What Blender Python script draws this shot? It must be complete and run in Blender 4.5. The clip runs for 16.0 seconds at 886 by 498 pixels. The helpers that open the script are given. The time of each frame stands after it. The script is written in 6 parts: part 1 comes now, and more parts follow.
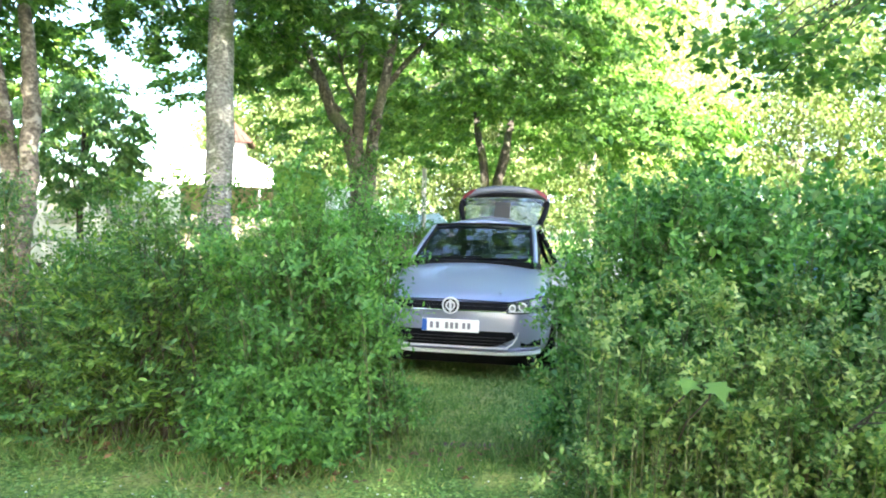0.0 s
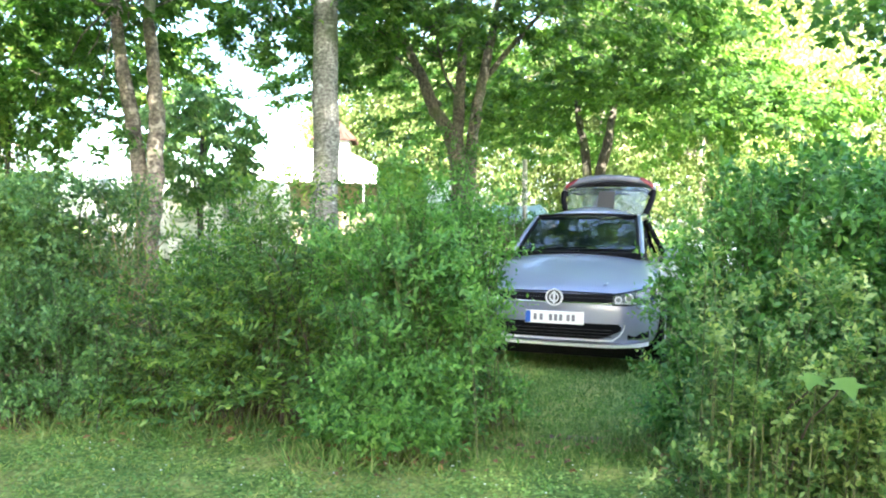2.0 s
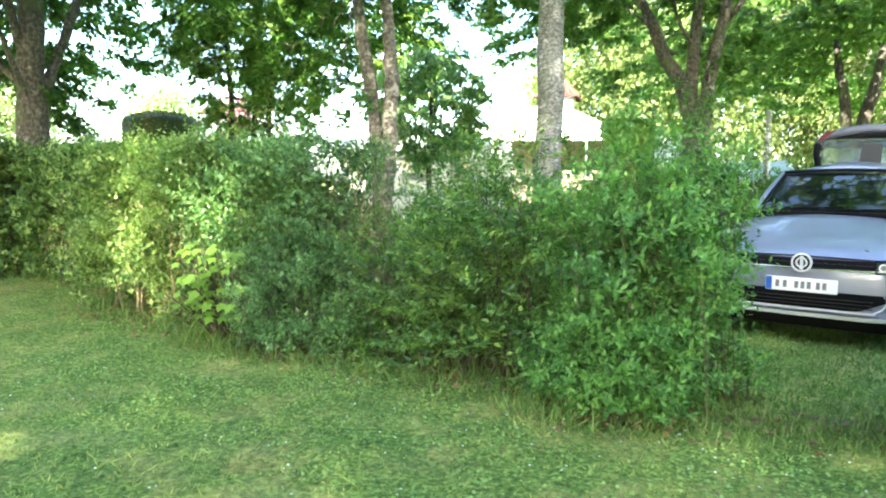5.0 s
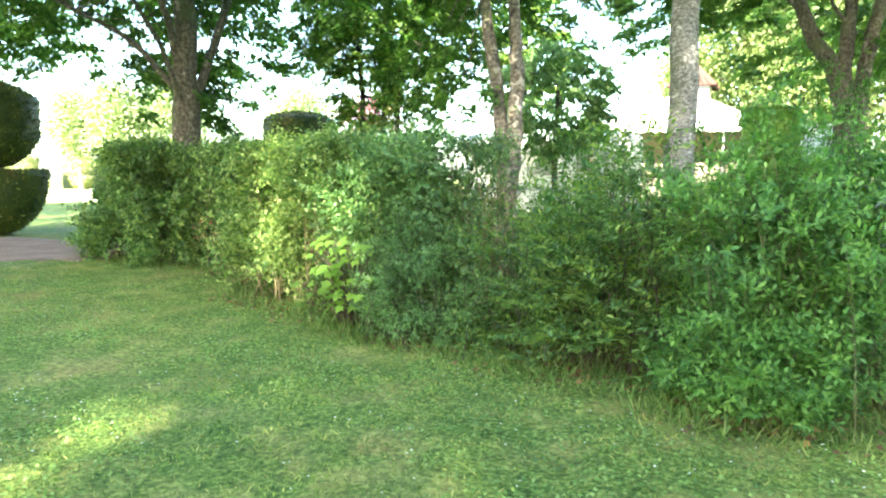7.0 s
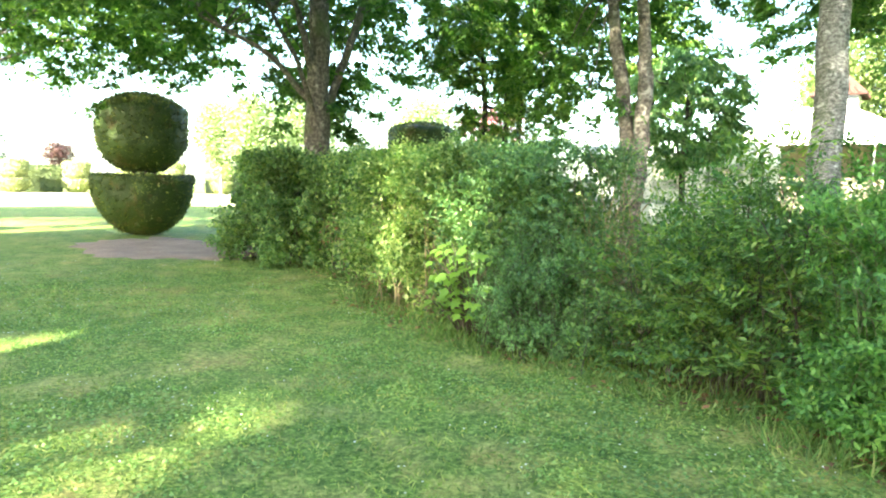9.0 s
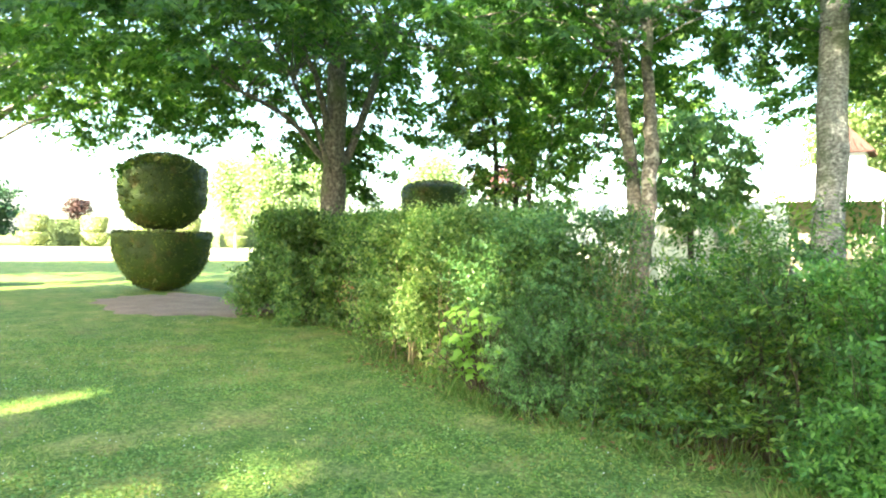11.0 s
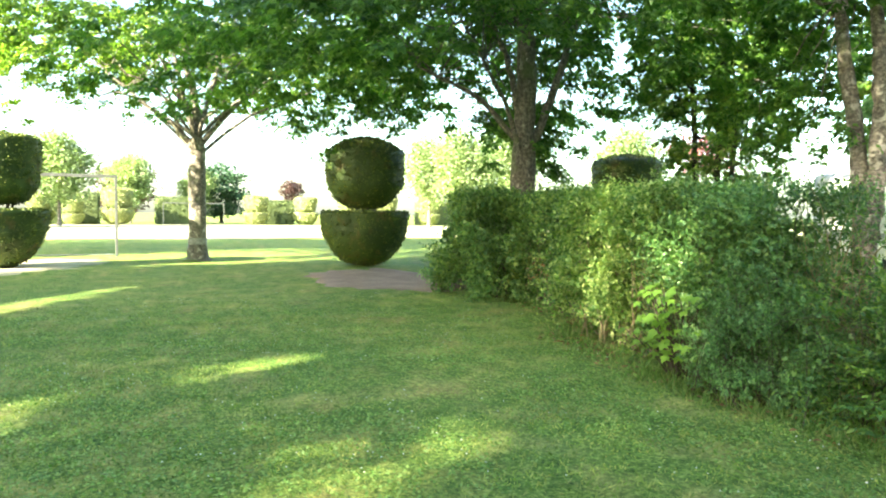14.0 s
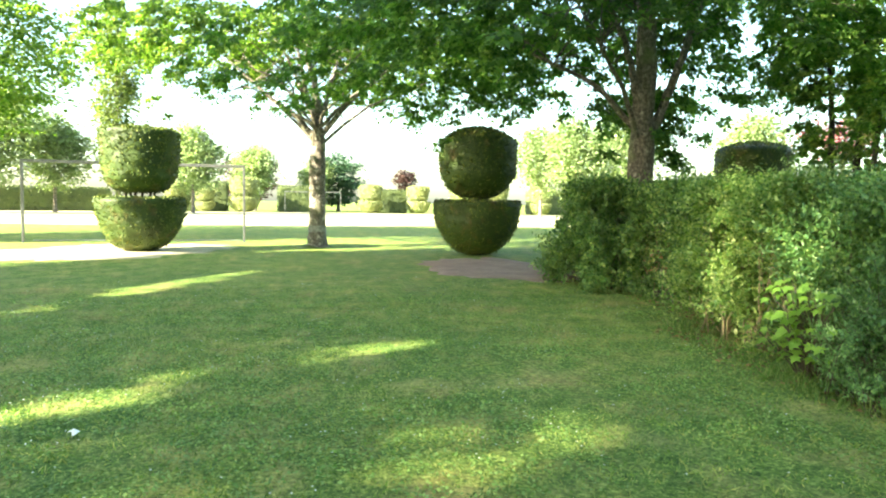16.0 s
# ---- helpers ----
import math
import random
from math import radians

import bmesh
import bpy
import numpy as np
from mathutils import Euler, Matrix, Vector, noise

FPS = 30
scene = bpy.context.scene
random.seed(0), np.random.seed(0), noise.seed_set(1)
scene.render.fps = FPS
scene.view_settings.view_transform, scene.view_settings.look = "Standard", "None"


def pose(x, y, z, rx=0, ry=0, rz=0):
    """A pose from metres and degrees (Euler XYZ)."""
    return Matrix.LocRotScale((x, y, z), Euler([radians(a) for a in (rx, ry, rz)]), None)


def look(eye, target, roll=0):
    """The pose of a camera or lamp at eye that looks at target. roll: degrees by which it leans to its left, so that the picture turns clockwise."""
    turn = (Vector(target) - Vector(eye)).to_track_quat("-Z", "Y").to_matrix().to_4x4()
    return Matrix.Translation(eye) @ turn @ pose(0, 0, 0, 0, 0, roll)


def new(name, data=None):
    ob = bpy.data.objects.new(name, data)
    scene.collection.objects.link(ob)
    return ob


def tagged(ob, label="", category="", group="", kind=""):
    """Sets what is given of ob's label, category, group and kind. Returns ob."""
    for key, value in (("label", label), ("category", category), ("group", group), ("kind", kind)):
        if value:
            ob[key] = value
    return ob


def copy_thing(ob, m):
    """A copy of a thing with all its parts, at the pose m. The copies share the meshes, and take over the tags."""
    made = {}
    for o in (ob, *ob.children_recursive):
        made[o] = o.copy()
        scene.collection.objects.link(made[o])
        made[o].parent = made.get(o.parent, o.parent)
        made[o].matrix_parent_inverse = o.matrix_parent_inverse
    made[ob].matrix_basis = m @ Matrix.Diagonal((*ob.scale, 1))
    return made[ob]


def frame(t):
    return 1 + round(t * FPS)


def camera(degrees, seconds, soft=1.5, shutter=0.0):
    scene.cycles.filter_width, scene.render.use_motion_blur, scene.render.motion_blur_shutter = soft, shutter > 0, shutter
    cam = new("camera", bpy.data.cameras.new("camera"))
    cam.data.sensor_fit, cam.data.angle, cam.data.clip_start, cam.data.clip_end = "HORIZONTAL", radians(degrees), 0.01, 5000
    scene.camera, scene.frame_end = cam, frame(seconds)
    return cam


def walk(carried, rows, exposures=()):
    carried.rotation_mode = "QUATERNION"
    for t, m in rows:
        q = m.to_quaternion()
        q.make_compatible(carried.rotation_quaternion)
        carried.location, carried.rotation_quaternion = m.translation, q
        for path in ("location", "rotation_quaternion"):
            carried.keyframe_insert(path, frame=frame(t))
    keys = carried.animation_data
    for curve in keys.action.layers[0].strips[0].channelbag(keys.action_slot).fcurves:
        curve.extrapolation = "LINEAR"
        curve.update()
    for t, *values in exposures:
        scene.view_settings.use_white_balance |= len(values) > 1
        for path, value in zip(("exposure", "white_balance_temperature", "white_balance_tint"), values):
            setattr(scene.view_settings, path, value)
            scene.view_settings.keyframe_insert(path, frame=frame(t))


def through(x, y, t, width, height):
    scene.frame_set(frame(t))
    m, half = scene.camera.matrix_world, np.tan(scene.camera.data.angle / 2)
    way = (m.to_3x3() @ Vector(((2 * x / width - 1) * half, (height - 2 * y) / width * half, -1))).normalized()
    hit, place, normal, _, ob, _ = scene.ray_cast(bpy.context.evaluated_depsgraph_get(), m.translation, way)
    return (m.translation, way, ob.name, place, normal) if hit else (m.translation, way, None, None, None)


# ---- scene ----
cam = camera(65.2, 16.0, soft=2.0)
PATH = [
    (0, (0.913, 0.889, 1.296), (0.832, 2.887, 1.26), 1.5),
    (0.5, (0.9, 0.872, 1.298), (0.776, 2.868, 1.285), 1.3),
    (1, (0.892, 0.876, 1.299), (0.698, 2.866, 1.294), 1.1),
    (1.5, (0.893, 0.874, 1.298), (0.602, 2.853, 1.289), 0.6),
    (2, (0.901, 0.877, 1.293), (0.532, 2.841, 1.23), 0.5),
    (2.5, (0.904, 0.868, 1.284), (0.463, 2.817, 1.189), 0.7),
    (3, (0.9, 0.903, 1.28), (0.387, 2.833, 1.164), 0.4),
    (3.5, (0.885, 0.898, 1.281), (0.271, 2.797, 1.151), 0.6),
    (4, (0.88, 0.896, 1.278), (0.159, 2.757, 1.135), 0.8),
    (4.5, (0.869, 0.901, 1.275), (0.05, 2.719, 1.111), 0.8),
    (5, (0.869, 0.901, 1.279), (-0.087, 2.648, 1.092), 0.5),
    (7.5, (0.884, 0.894, 1.264), (-0.422, 2.394, 1.062), 0.2),
    (8, (0.877, 0.899, 1.26), (-0.494, 2.34, 1.058), 0.3),
    (8.5, (0.871, 0.898, 1.259), (-0.566, 2.275, 1.067), 0.6),
    (9, (0.854, 0.898, 1.262), (-0.642, 2.213, 1.086), 1.1),
    (9.2, (0.856, 0.893, 1.264), (-0.661, 2.185, 1.089), 1.1),
    (11.3, (1.045, 0.716, 1.358), (-0.48, 2.009, 1.345), 1.2),
    (11.5, (1.06, 0.71, 1.357), (-0.472, 1.995, 1.345), 1.4),
    (12, (1.066, 0.705, 1.364), (-0.544, 1.892, 1.348), 1.5),
    (12.5, (1.067, 0.697, 1.362), (-0.618, 1.774, 1.323), 1.1),
    (13, (1.045, 0.696, 1.361), (-0.693, 1.682, 1.288), 0.7),
    (13.5, (1.042, 0.688, 1.359), (-0.735, 1.601, 1.262), 0.6),
    (14, (1.048, 0.683, 1.359), (-0.765, 1.521, 1.261), 0.6),
    (14.5, (1.055, 0.665, 1.361), (-0.791, 1.428, 1.257), 0.6),
    (15, (1.056, 0.656, 1.361), (-0.819, 1.345, 1.252), 0.5),
    (15.5, (1.054, 0.648, 1.362), (-0.843, 1.27, 1.244), 0.4),
    (16, (1.063, 0.633, 1.364), (-0.858, 1.174, 1.231), 0.9),
]
walk(cam, [(t, look(eye, target, roll)) for t, eye, target, roll in PATH], exposures=[(0, 4.08, 5900, 9), (5, 4.02, 6050, 6), (9, 3.98, 6200, 4), (12.5, 3.74, 6480, -2.5), (16, 3.27, 6600, -3)])

# ---- light ----
SUN_FROM = Vector((0.33, -0.944, 0.0)).normalized()
SUN_UP = radians(27)
world = bpy.data.worlds.new("world")
scene.world = world
world.use_nodes = True
wn = world.node_tree
sky = wn.nodes.new("ShaderNodeTexSky")
sky.sky_type, sky.sun_disc = "NISHITA", False
sky.sun_elevation, sky.sun_rotation = SUN_UP, math.atan2(SUN_FROM.x, SUN_FROM.y)
sky.air_density, sky.dust_density, sky.ozone_density = 1.0, 2.2, 0.5
wn.nodes["Background"].inputs["Strength"].default_value = 0.078
wn.links.new(sky.outputs[0], wn.nodes["Background"].inputs["Color"])
sun = new("sun", bpy.data.lights.new("sun", "SUN"))
sun.data.energy, sun.data.angle, sun.data.color = 5.0, radians(0.5), (1.0, 0.87, 0.68)
sun_dir = Vector((SUN_FROM.x * math.cos(SUN_UP), SUN_FROM.y * math.cos(SUN_UP), math.sin(SUN_UP)))
sun.matrix_world = look(sun_dir * 60, (0, 0, 0))


# ---- materials ----
def material(name):
    m = bpy.data.materials.new(name)
    m.use_nodes = True
    t = m.node_tree
    return m, t, t.nodes["Principled BSDF"]


def node(t, kind, **values):
    n = t.nodes.new(kind)
    for key, v in values.items():
        n.inputs[key].default_value = v
    return n


def ramp(t, source, stops):
    r = t.nodes.new("ShaderNodeValToRGB")
    e = r.color_ramp.elements
    while len(e) < len(stops):
        e.new(0.5)
    for k, (p, c) in zip(e, stops):
        k.position, k.color = p, (*c, 1)
    t.links.new(source, r.inputs[0])
    return r.outputs[0]


def mixed(t, fac, a, b, how="MIX"):
    m = t.nodes.new("ShaderNodeMix")
    m.data_type, m.blend_type = "RGBA", how
    for slot, v in (("Factor", fac), ("A", a), ("B", b)):
        sock = [s for s in m.inputs if s.name == slot and s.type == ("VALUE" if slot == "Factor" else "RGBA")][0]
        if hasattr(v, "is_linked"):
            t.links.new(v, sock)
        else:
            sock.default_value = v if slot == "Factor" else (*v, 1)
    return [s for s in m.outputs if s.type == "RGBA"][0]


def noise_out(t, scale, detail=4.0, rough=0.55, where=None):
    n = node(t, "ShaderNodeTexNoise", Scale=scale, Detail=detail, Roughness=rough)
    if where is None:
        where = t.nodes.new("ShaderNodeTexCoord").outputs["Object"]
    t.links.new(where, n.inputs["Vector"])
    return n.outputs[0]


def bumped(t, bsdf, height, strength=0.4, distance=0.02):
    b = node(t, "ShaderNodeBump", Strength=strength, Distance=distance)
    t.links.new(height, b.inputs["Height"])
    t.links.new(b.outputs[0], bsdf.inputs["Normal"])


def leaf_material(name, dark, mid, light, through=0.4, rough=0.5, patch=0.8, drift_by=1.0, dry=None):
    """Leaves: each its own tint, drifting from clump to clump, and light that passes through the blade."""
    m, t, bsdf = material(name)
    geo = t.nodes.new("ShaderNodeNewGeometry")
    tint = ramp(t, geo.outputs["Random Per Island"], [(0.0, dark), (0.55, mid), (1.0, light)])
    drift = ramp(t, noise_out(t, patch, 2.0), [(0.3, (1 - 0.28 * drift_by, 1 - 0.25 * drift_by, 1 - 0.28 * drift_by)), (0.7, (1 + 0.2 * drift_by, 1 + 0.16 * drift_by, 1 + 0.05 * drift_by))])
    col = mixed(t, 1.0, tint, drift, "MULTIPLY")
    if dry:
        col = mixed(t, ramp(t, noise_out(t, 1.9, 5, 0.65), [(0.56, (0, 0, 0)), (0.72, (0.8, 0.8, 0.8))]), col, dry)
    t.links.new(col, bsdf.inputs["Base Color"])
    bsdf.inputs["Roughness"].default_value = rough
    bsdf.inputs["Specular IOR Level"].default_value = 0.5
    tr = t.nodes.new("ShaderNodeBsdfTranslucent")
    t.links.new(mixed(t, 1.0, col, (1.25, 1.36, 0.68), "MULTIPLY"), tr.inputs["Color"])
    mx = node(t, "ShaderNodeMixShader", Fac=through)
    t.links.new(bsdf.outputs[0], mx.inputs[1])
    t.links.new(tr.outputs[0], mx.inputs[2])
    t.links.new(mx.outputs[0], t.nodes["Material Output"].inputs["Surface"])
    return m


def plain(name, colour, rough=0.5, metal=0.0, grain=0.0, scale=20.0, coat=0.0, gloss=0.5):
    """Paint, plastic, metal: a base colour with slight grime at two scales."""
    m, t, bsdf = material(name)
    bsdf.inputs["Roughness"].default_value, bsdf.inputs["Metallic"].default_value = rough, metal
    bsdf.inputs["Coat Weight"].default_value, bsdf.inputs["Specular IOR Level"].default_value = coat, gloss
    if grain:
        fine = noise_out(t, scale, 6.0)
        low = tuple(c * (1 - grain) for c in colour)
        col = ramp(t, fine, [(0.35, low), (0.65, colour)])
        big = ramp(t, noise_out(t, scale * 0.12, 3.0), [(0.3, (1 - grain * 0.6,) * 3), (0.7, (1, 1, 1))])
        t.links.new(mixed(t, 1.0, col, big, "MULTIPLY"), bsdf.inputs["Base Color"])
        bumped(t, bsdf, fine, 0.15, 0.004)
    else:
        bsdf.inputs["Base Color"].default_value = (*colour, 1)
    return m


def bark_material(name, dark, light, moss=(0.10, 0.13, 0.05), pale=0.5, stretch=0.28):
    m, t, bsdf = material(name)
    co = t.nodes.new("ShaderNodeTexCoord").outputs["Object"]
    mp = node(t, "ShaderNodeMapping")
    mp.inputs["Scale"].default_value = (1, 1, stretch)
    t.links.new(co, mp.inputs["Vector"])
    rough = noise_out(t, 20, 8, 0.68, mp.outputs[0])
    col = ramp(t, rough, [(0.36, tuple(0.55 * c for c in dark)), (0.47, dark), (0.62, light)])
    blotch = ramp(t, noise_out(t, 7.5, 5, 0.6, mp.outputs[0]), [(pale, (0, 0, 0)), (pale + 0.07, (0.9, 0.9, 0.9))])
    col = mixed(t, blotch, col, tuple(min(1, c * 1.6 + 0.05) for c in light))
    scar = ramp(t, noise_out(t, 3.4, 6, 0.7, mp.outputs[0]), [(0.3, (1, 1, 1)), (0.38, (0, 0, 0))])
    col = mixed(t, scar, col, tuple(0.4 * c for c in dark))
    green = ramp(t, noise_out(t, 2.1, 4, 0.5, co), [(0.52, (0, 0, 0)), (0.75, (0.75, 0.75, 0.75))])
    t.links.new(mixed(t, green, col, moss), bsdf.inputs["Base Color"])
    bsdf.inputs["Roughness"].default_value = 0.9
    bumped(t, bsdf, rough, 1.0, 0.05)
    return m


def ground_material():
    m, t, bsdf = material("lawn")
    co = t.nodes.new("ShaderNodeTexCoord").outputs["Object"]
    fine = noise_out(t, 34, 8, 0.7, co)
    mid = noise_out(t, 2.2, 5, 0.6, co)
    broad = noise_out(t, 0.45, 3, 0.5, co)
    col = ramp(t, fine, [(0.32, (0.035, 0.08, 0.015)), (0.5, (0.13, 0.2, 0.042)), (0.68, (0.26, 0.315, 0.095))])
    dry = ramp(t, mid, [(0.47, (0, 0, 0)), (0.64, (0.68, 0.68, 0.68))])
    col = mixed(t, dry, col, (0.29, 0.28, 0.1))
    bare = ramp(t, noise_out(t, 1.15, 6, 0.65, co), [(0.57, (0, 0, 0)), (0.7, (0.65, 0.65, 0.65))])
    col = mixed(t, bare, col, (0.29, 0.22, 0.09))
    tone = ramp(t, broad, [(0.35, (0.8, 0.9, 0.84)), (0.68, (1.17, 1.07, 0.98))])
    col = mixed(t, 1.0, col, tone, "MULTIPLY")
    tuft = ramp(t, noise_out(t, 17, 6, 0.75, co), [(0.34, (0.56, 0.62, 0.6)), (0.5, (1.0, 1.0, 1.0)), (0.64, (1.45, 1.4, 1.4))])
    col = mixed(t, 1.0, col, ramp(t, noise_out(t, 4.5, 4, 0.6, co), [(0.36, (0.78, 0.86, 0.8)), (0.64, (1.2, 1.14, 1.1))]), "MULTIPLY")
    t.links.new(mixed(t, 1.0, col, tuft, "MULTIPLY"), bsdf.inputs["Base Color"])
    bsdf.inputs["Roughness"].default_value = 0.85
    bsdf.inputs["Specular IOR Level"].default_value = 0.2
    bumped(t, bsdf, fine, 0.7, 0.03)
    return m


def soil_material(name, a, b):
    m, t, bsdf = material(name)
    fine = noise_out(t, 26, 8, 0.7)
    col = ramp(t, fine, [(0.3, a), (0.7, b)])
    tone = ramp(t, noise_out(t, 1.6, 4), [(0.35, (0.8, 0.78, 0.76)), (0.65, (1.1, 1.1, 1.1))])
    t.links.new(mixed(t, 1.0, col, tone, "MULTIPLY"), bsdf.inputs["Base Color"])
    bsdf.inputs["Roughness"].default_value = 0.95
    bumped(t, bsdf, fine, 0.6, 0.02)
    return m


def glass_material(name, tint, clear):
    m, t, bsdf = material(name)
    bsdf.inputs["Base Color"].default_value = (*tint, 1)
    bsdf.inputs["Roughness"].default_value = 0.03
    bsdf.inputs["Coat Weight"].default_value = 0.4
    tr = t.nodes.new("ShaderNodeBsdfTransparent")
    tr.inputs[0].default_value = (0.82, 0.88, 0.86, 1)
    fr = node(t, "ShaderNodeFresnel", IOR=1.5)
    gl = node(t, "ShaderNodeBsdfGlossy", Roughness=0.02)
    body = node(t, "ShaderNodeMixShader", Fac=clear)
    t.links.new(bsdf.outputs[0], body.inputs[1])
    t.links.new(tr.outputs[0], body.inputs[2])
    mx = t.nodes.new("ShaderNodeMixShader")
    t.links.new(fr.outputs[0], mx.inputs[0])
    t.links.new(body.outputs[0], mx.inputs[1])
    t.links.new(gl.outputs[0], mx.inputs[2])
    t.links.new(mx.outputs[0], t.nodes["Material Output"].inputs["Surface"])
    return m


LAWN = ground_material()
SOIL = soil_material("reddish_soil", (0.17, 0.115, 0.095), (0.34, 0.245, 0.21))
EARTH = soil_material("dark_earth", (0.06, 0.045, 0.025), (0.15, 0.11, 0.07))
GRASS = leaf_material("grass_blades", (0.095, 0.175, 0.035), (0.175, 0.265, 0.06), (0.42, 0.41, 0.17), 0.35, 0.6, 3.2, 2.0)
STRAW = leaf_material("long_grass", (0.06, 0.14, 0.025), (0.12, 0.22, 0.05), (0.26, 0.32, 0.12), 0.35, 0.6, 1.5)
PRIVET = leaf_material("privet_leaves", (0.042, 0.11, 0.025), (0.105, 0.21, 0.055), (0.22, 0.325, 0.105), 0.35, 0.38)
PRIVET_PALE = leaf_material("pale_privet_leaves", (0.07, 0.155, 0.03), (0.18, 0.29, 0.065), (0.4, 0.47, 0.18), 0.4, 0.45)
PRIVET_WILD = leaf_material("wild_privet_leaves", (0.045, 0.125, 0.03), (0.12, 0.235, 0.06), (0.28, 0.38, 0.15), 0.4, 0.5)
PRIVET_BLUE = leaf_material("bluish_privet_leaves", (0.038, 0.112, 0.032), (0.086, 0.195, 0.055), (0.17, 0.3, 0.095), 0.3, 0.46)
HORNBEAM = leaf_material("hornbeam_leaves", (0.034, 0.1, 0.025), (0.075, 0.175, 0.042), (0.2, 0.31, 0.075), 0.35, 0.45)
WILLOWY = leaf_material("honeysuckle_leaves", (0.03, 0.108, 0.021), (0.07, 0.2, 0.04), (0.15, 0.31, 0.074), 0.4, 0.52)
PRIVET_FRESH = leaf_material("fresh_privet_tips", (0.14, 0.22, 0.05), (0.26, 0.36, 0.1), (0.44, 0.5, 0.2), 0.4, 0.45)
PRIVET_COOL = leaf_material("glossy_bluish_tips", (0.075, 0.17, 0.055), (0.14, 0.265, 0.09), (0.23, 0.36, 0.14), 0.3, 0.42)
HORNBEAM_PALE = leaf_material("young_hornbeam_leaves", (0.1, 0.2, 0.035), (0.18, 0.3, 0.06), (0.3, 0.4, 0.1), 0.4, 0.5)
HONEY_PALE = leaf_material("young_honeysuckle_leaves", (0.07, 0.192, 0.037), (0.132, 0.298, 0.062), (0.22, 0.4, 0.102), 0.4, 0.48)
MAPLE = leaf_material("maple_leaves", (0.038, 0.1, 0.022), (0.088, 0.19, 0.042), (0.18, 0.295, 0.08), 0.56, 0.45, 0.35)
ASH = leaf_material("ash_leaves", (0.07, 0.15, 0.025), (0.14, 0.25, 0.045), (0.28, 0.37, 0.10), 0.5, 0.45, 0.35)
MAPLE_PALE = leaf_material("young_maple_leaves", (0.07, 0.145, 0.024), (0.135, 0.23, 0.04), (0.26, 0.34, 0.085), 0.6, 0.45, 0.35)
MAPLE_MID = leaf_material("green_maple_leaves", (0.045, 0.11, 0.024), (0.1, 0.2, 0.045), (0.19, 0.29, 0.08), 0.55, 0.45, 0.35)
SAPLING = leaf_material("sapling_leaves", (0.1, 0.2, 0.03), (0.16, 0.29, 0.045), (0.24, 0.37, 0.08), 0.5, 0.45)
ROUND = leaf_material("drooping_leaves", (0.09, 0.19, 0.07), (0.16, 0.29, 0.115), (0.28, 0.4, 0.19), 0.5, 0.4, 0.8)
# colours raised to lift the crown's shaded leaves, as if sun filled it
LIME = leaf_material("sun_coloured_wood_leaves", (0.09, 0.135, 0.045), (0.15, 0.2, 0.075), (0.23, 0.28, 0.12), 0.6, 0.5, 0.25, 1.3)
CONIFER = leaf_material("conifer_needles", (0.02, 0.06, 0.03), (0.04, 0.10, 0.05), (0.08, 0.15, 0.07), 0.2, 0.6, 0.4)
BOX = leaf_material("box_leaves", (0.09, 0.2, 0.028), (0.155, 0.31, 0.045), (0.23, 0.39, 0.08), 0.3, 0.5)
YEW = leaf_material("yew_needles", (0.024, 0.052, 0.008), (0.078, 0.122, 0.016), (0.2, 0.225, 0.045), 0.15, 0.6, 1.6, 1.6, (0.15, 0.1, 0.035))
# birch green made much paler, with the full sun painted in
BIRCH = leaf_material("sun_coloured_birch_leaves", (0.28, 0.31, 0.15), (0.38, 0.41, 0.21), (0.48, 0.5, 0.3), 0.6, 0.5, 0.25, 1.0)
# distance haze is mixed into this leaf colour
HAZY = leaf_material("haze_paled_leaves", (0.14, 0.2, 0.1), (0.24, 0.32, 0.17), (0.38, 0.45, 0.28), 0.45, 0.5, 0.3, 1.4)
# the yew colours lightened: far sunlight and haze are put into them
YEW_FAR = leaf_material("sun_coloured_yew_needles", (0.16, 0.2, 0.08), (0.27, 0.3, 0.13), (0.4, 0.42, 0.22), 0.2, 0.6, 0.9)
YEW_DIM = leaf_material("far_hedge_leaves", (0.05, 0.08, 0.03), (0.09, 0.125, 0.045), (0.15, 0.18, 0.075), 0.2, 0.6, 0.9)
CLOVER = leaf_material("clover_leaves", (0.1, 0.2, 0.045), (0.175, 0.3, 0.075), (0.3, 0.42, 0.15), 0.35, 0.45, 1.3, 1.6)
REDLEAF = leaf_material("copper_leaves", (0.05, 0.028, 0.03), (0.085, 0.045, 0.05), (0.13, 0.08, 0.08), 0.35, 0.5, 0.5)
PINKLEAF = leaf_material("pink_leaves", (0.2, 0.06, 0.09), (0.34, 0.12, 0.16), (0.45, 0.22, 0.25), 0.35, 0.5, 0.5)
DEADLEAF = leaf_material("dead_leaves", (0.10, 0.055, 0.03), (0.2, 0.1, 0.05), (0.34, 0.2, 0.1), 0.2, 0.7)
BARK_GREY = bark_material("grey_bark", (0.16, 0.16, 0.145), (0.33, 0.335, 0.315), pale=0.6, stretch=1.5)
BARK_DARK = bark_material("brown_bark", (0.04, 0.034, 0.028), (0.095, 0.083, 0.068), pale=0.72, stretch=0.5)
BARK_PALE = bark_material("pale_bark", (0.115, 0.097, 0.078), (0.26, 0.23, 0.19), pale=0.55, stretch=1.1)
BARK_MAPLE = bark_material("grey_brown_bark", (0.085, 0.074, 0.06), (0.2, 0.175, 0.145), pale=0.6, stretch=0.8)
TWIG = plain("twig_bark", (0.1, 0.08, 0.055), 0.85, grain=0.5, scale=60)
TWIG_GREEN = plain("green_twig_bark", (0.13, 0.15, 0.06), 0.8, grain=0.4, scale=60)
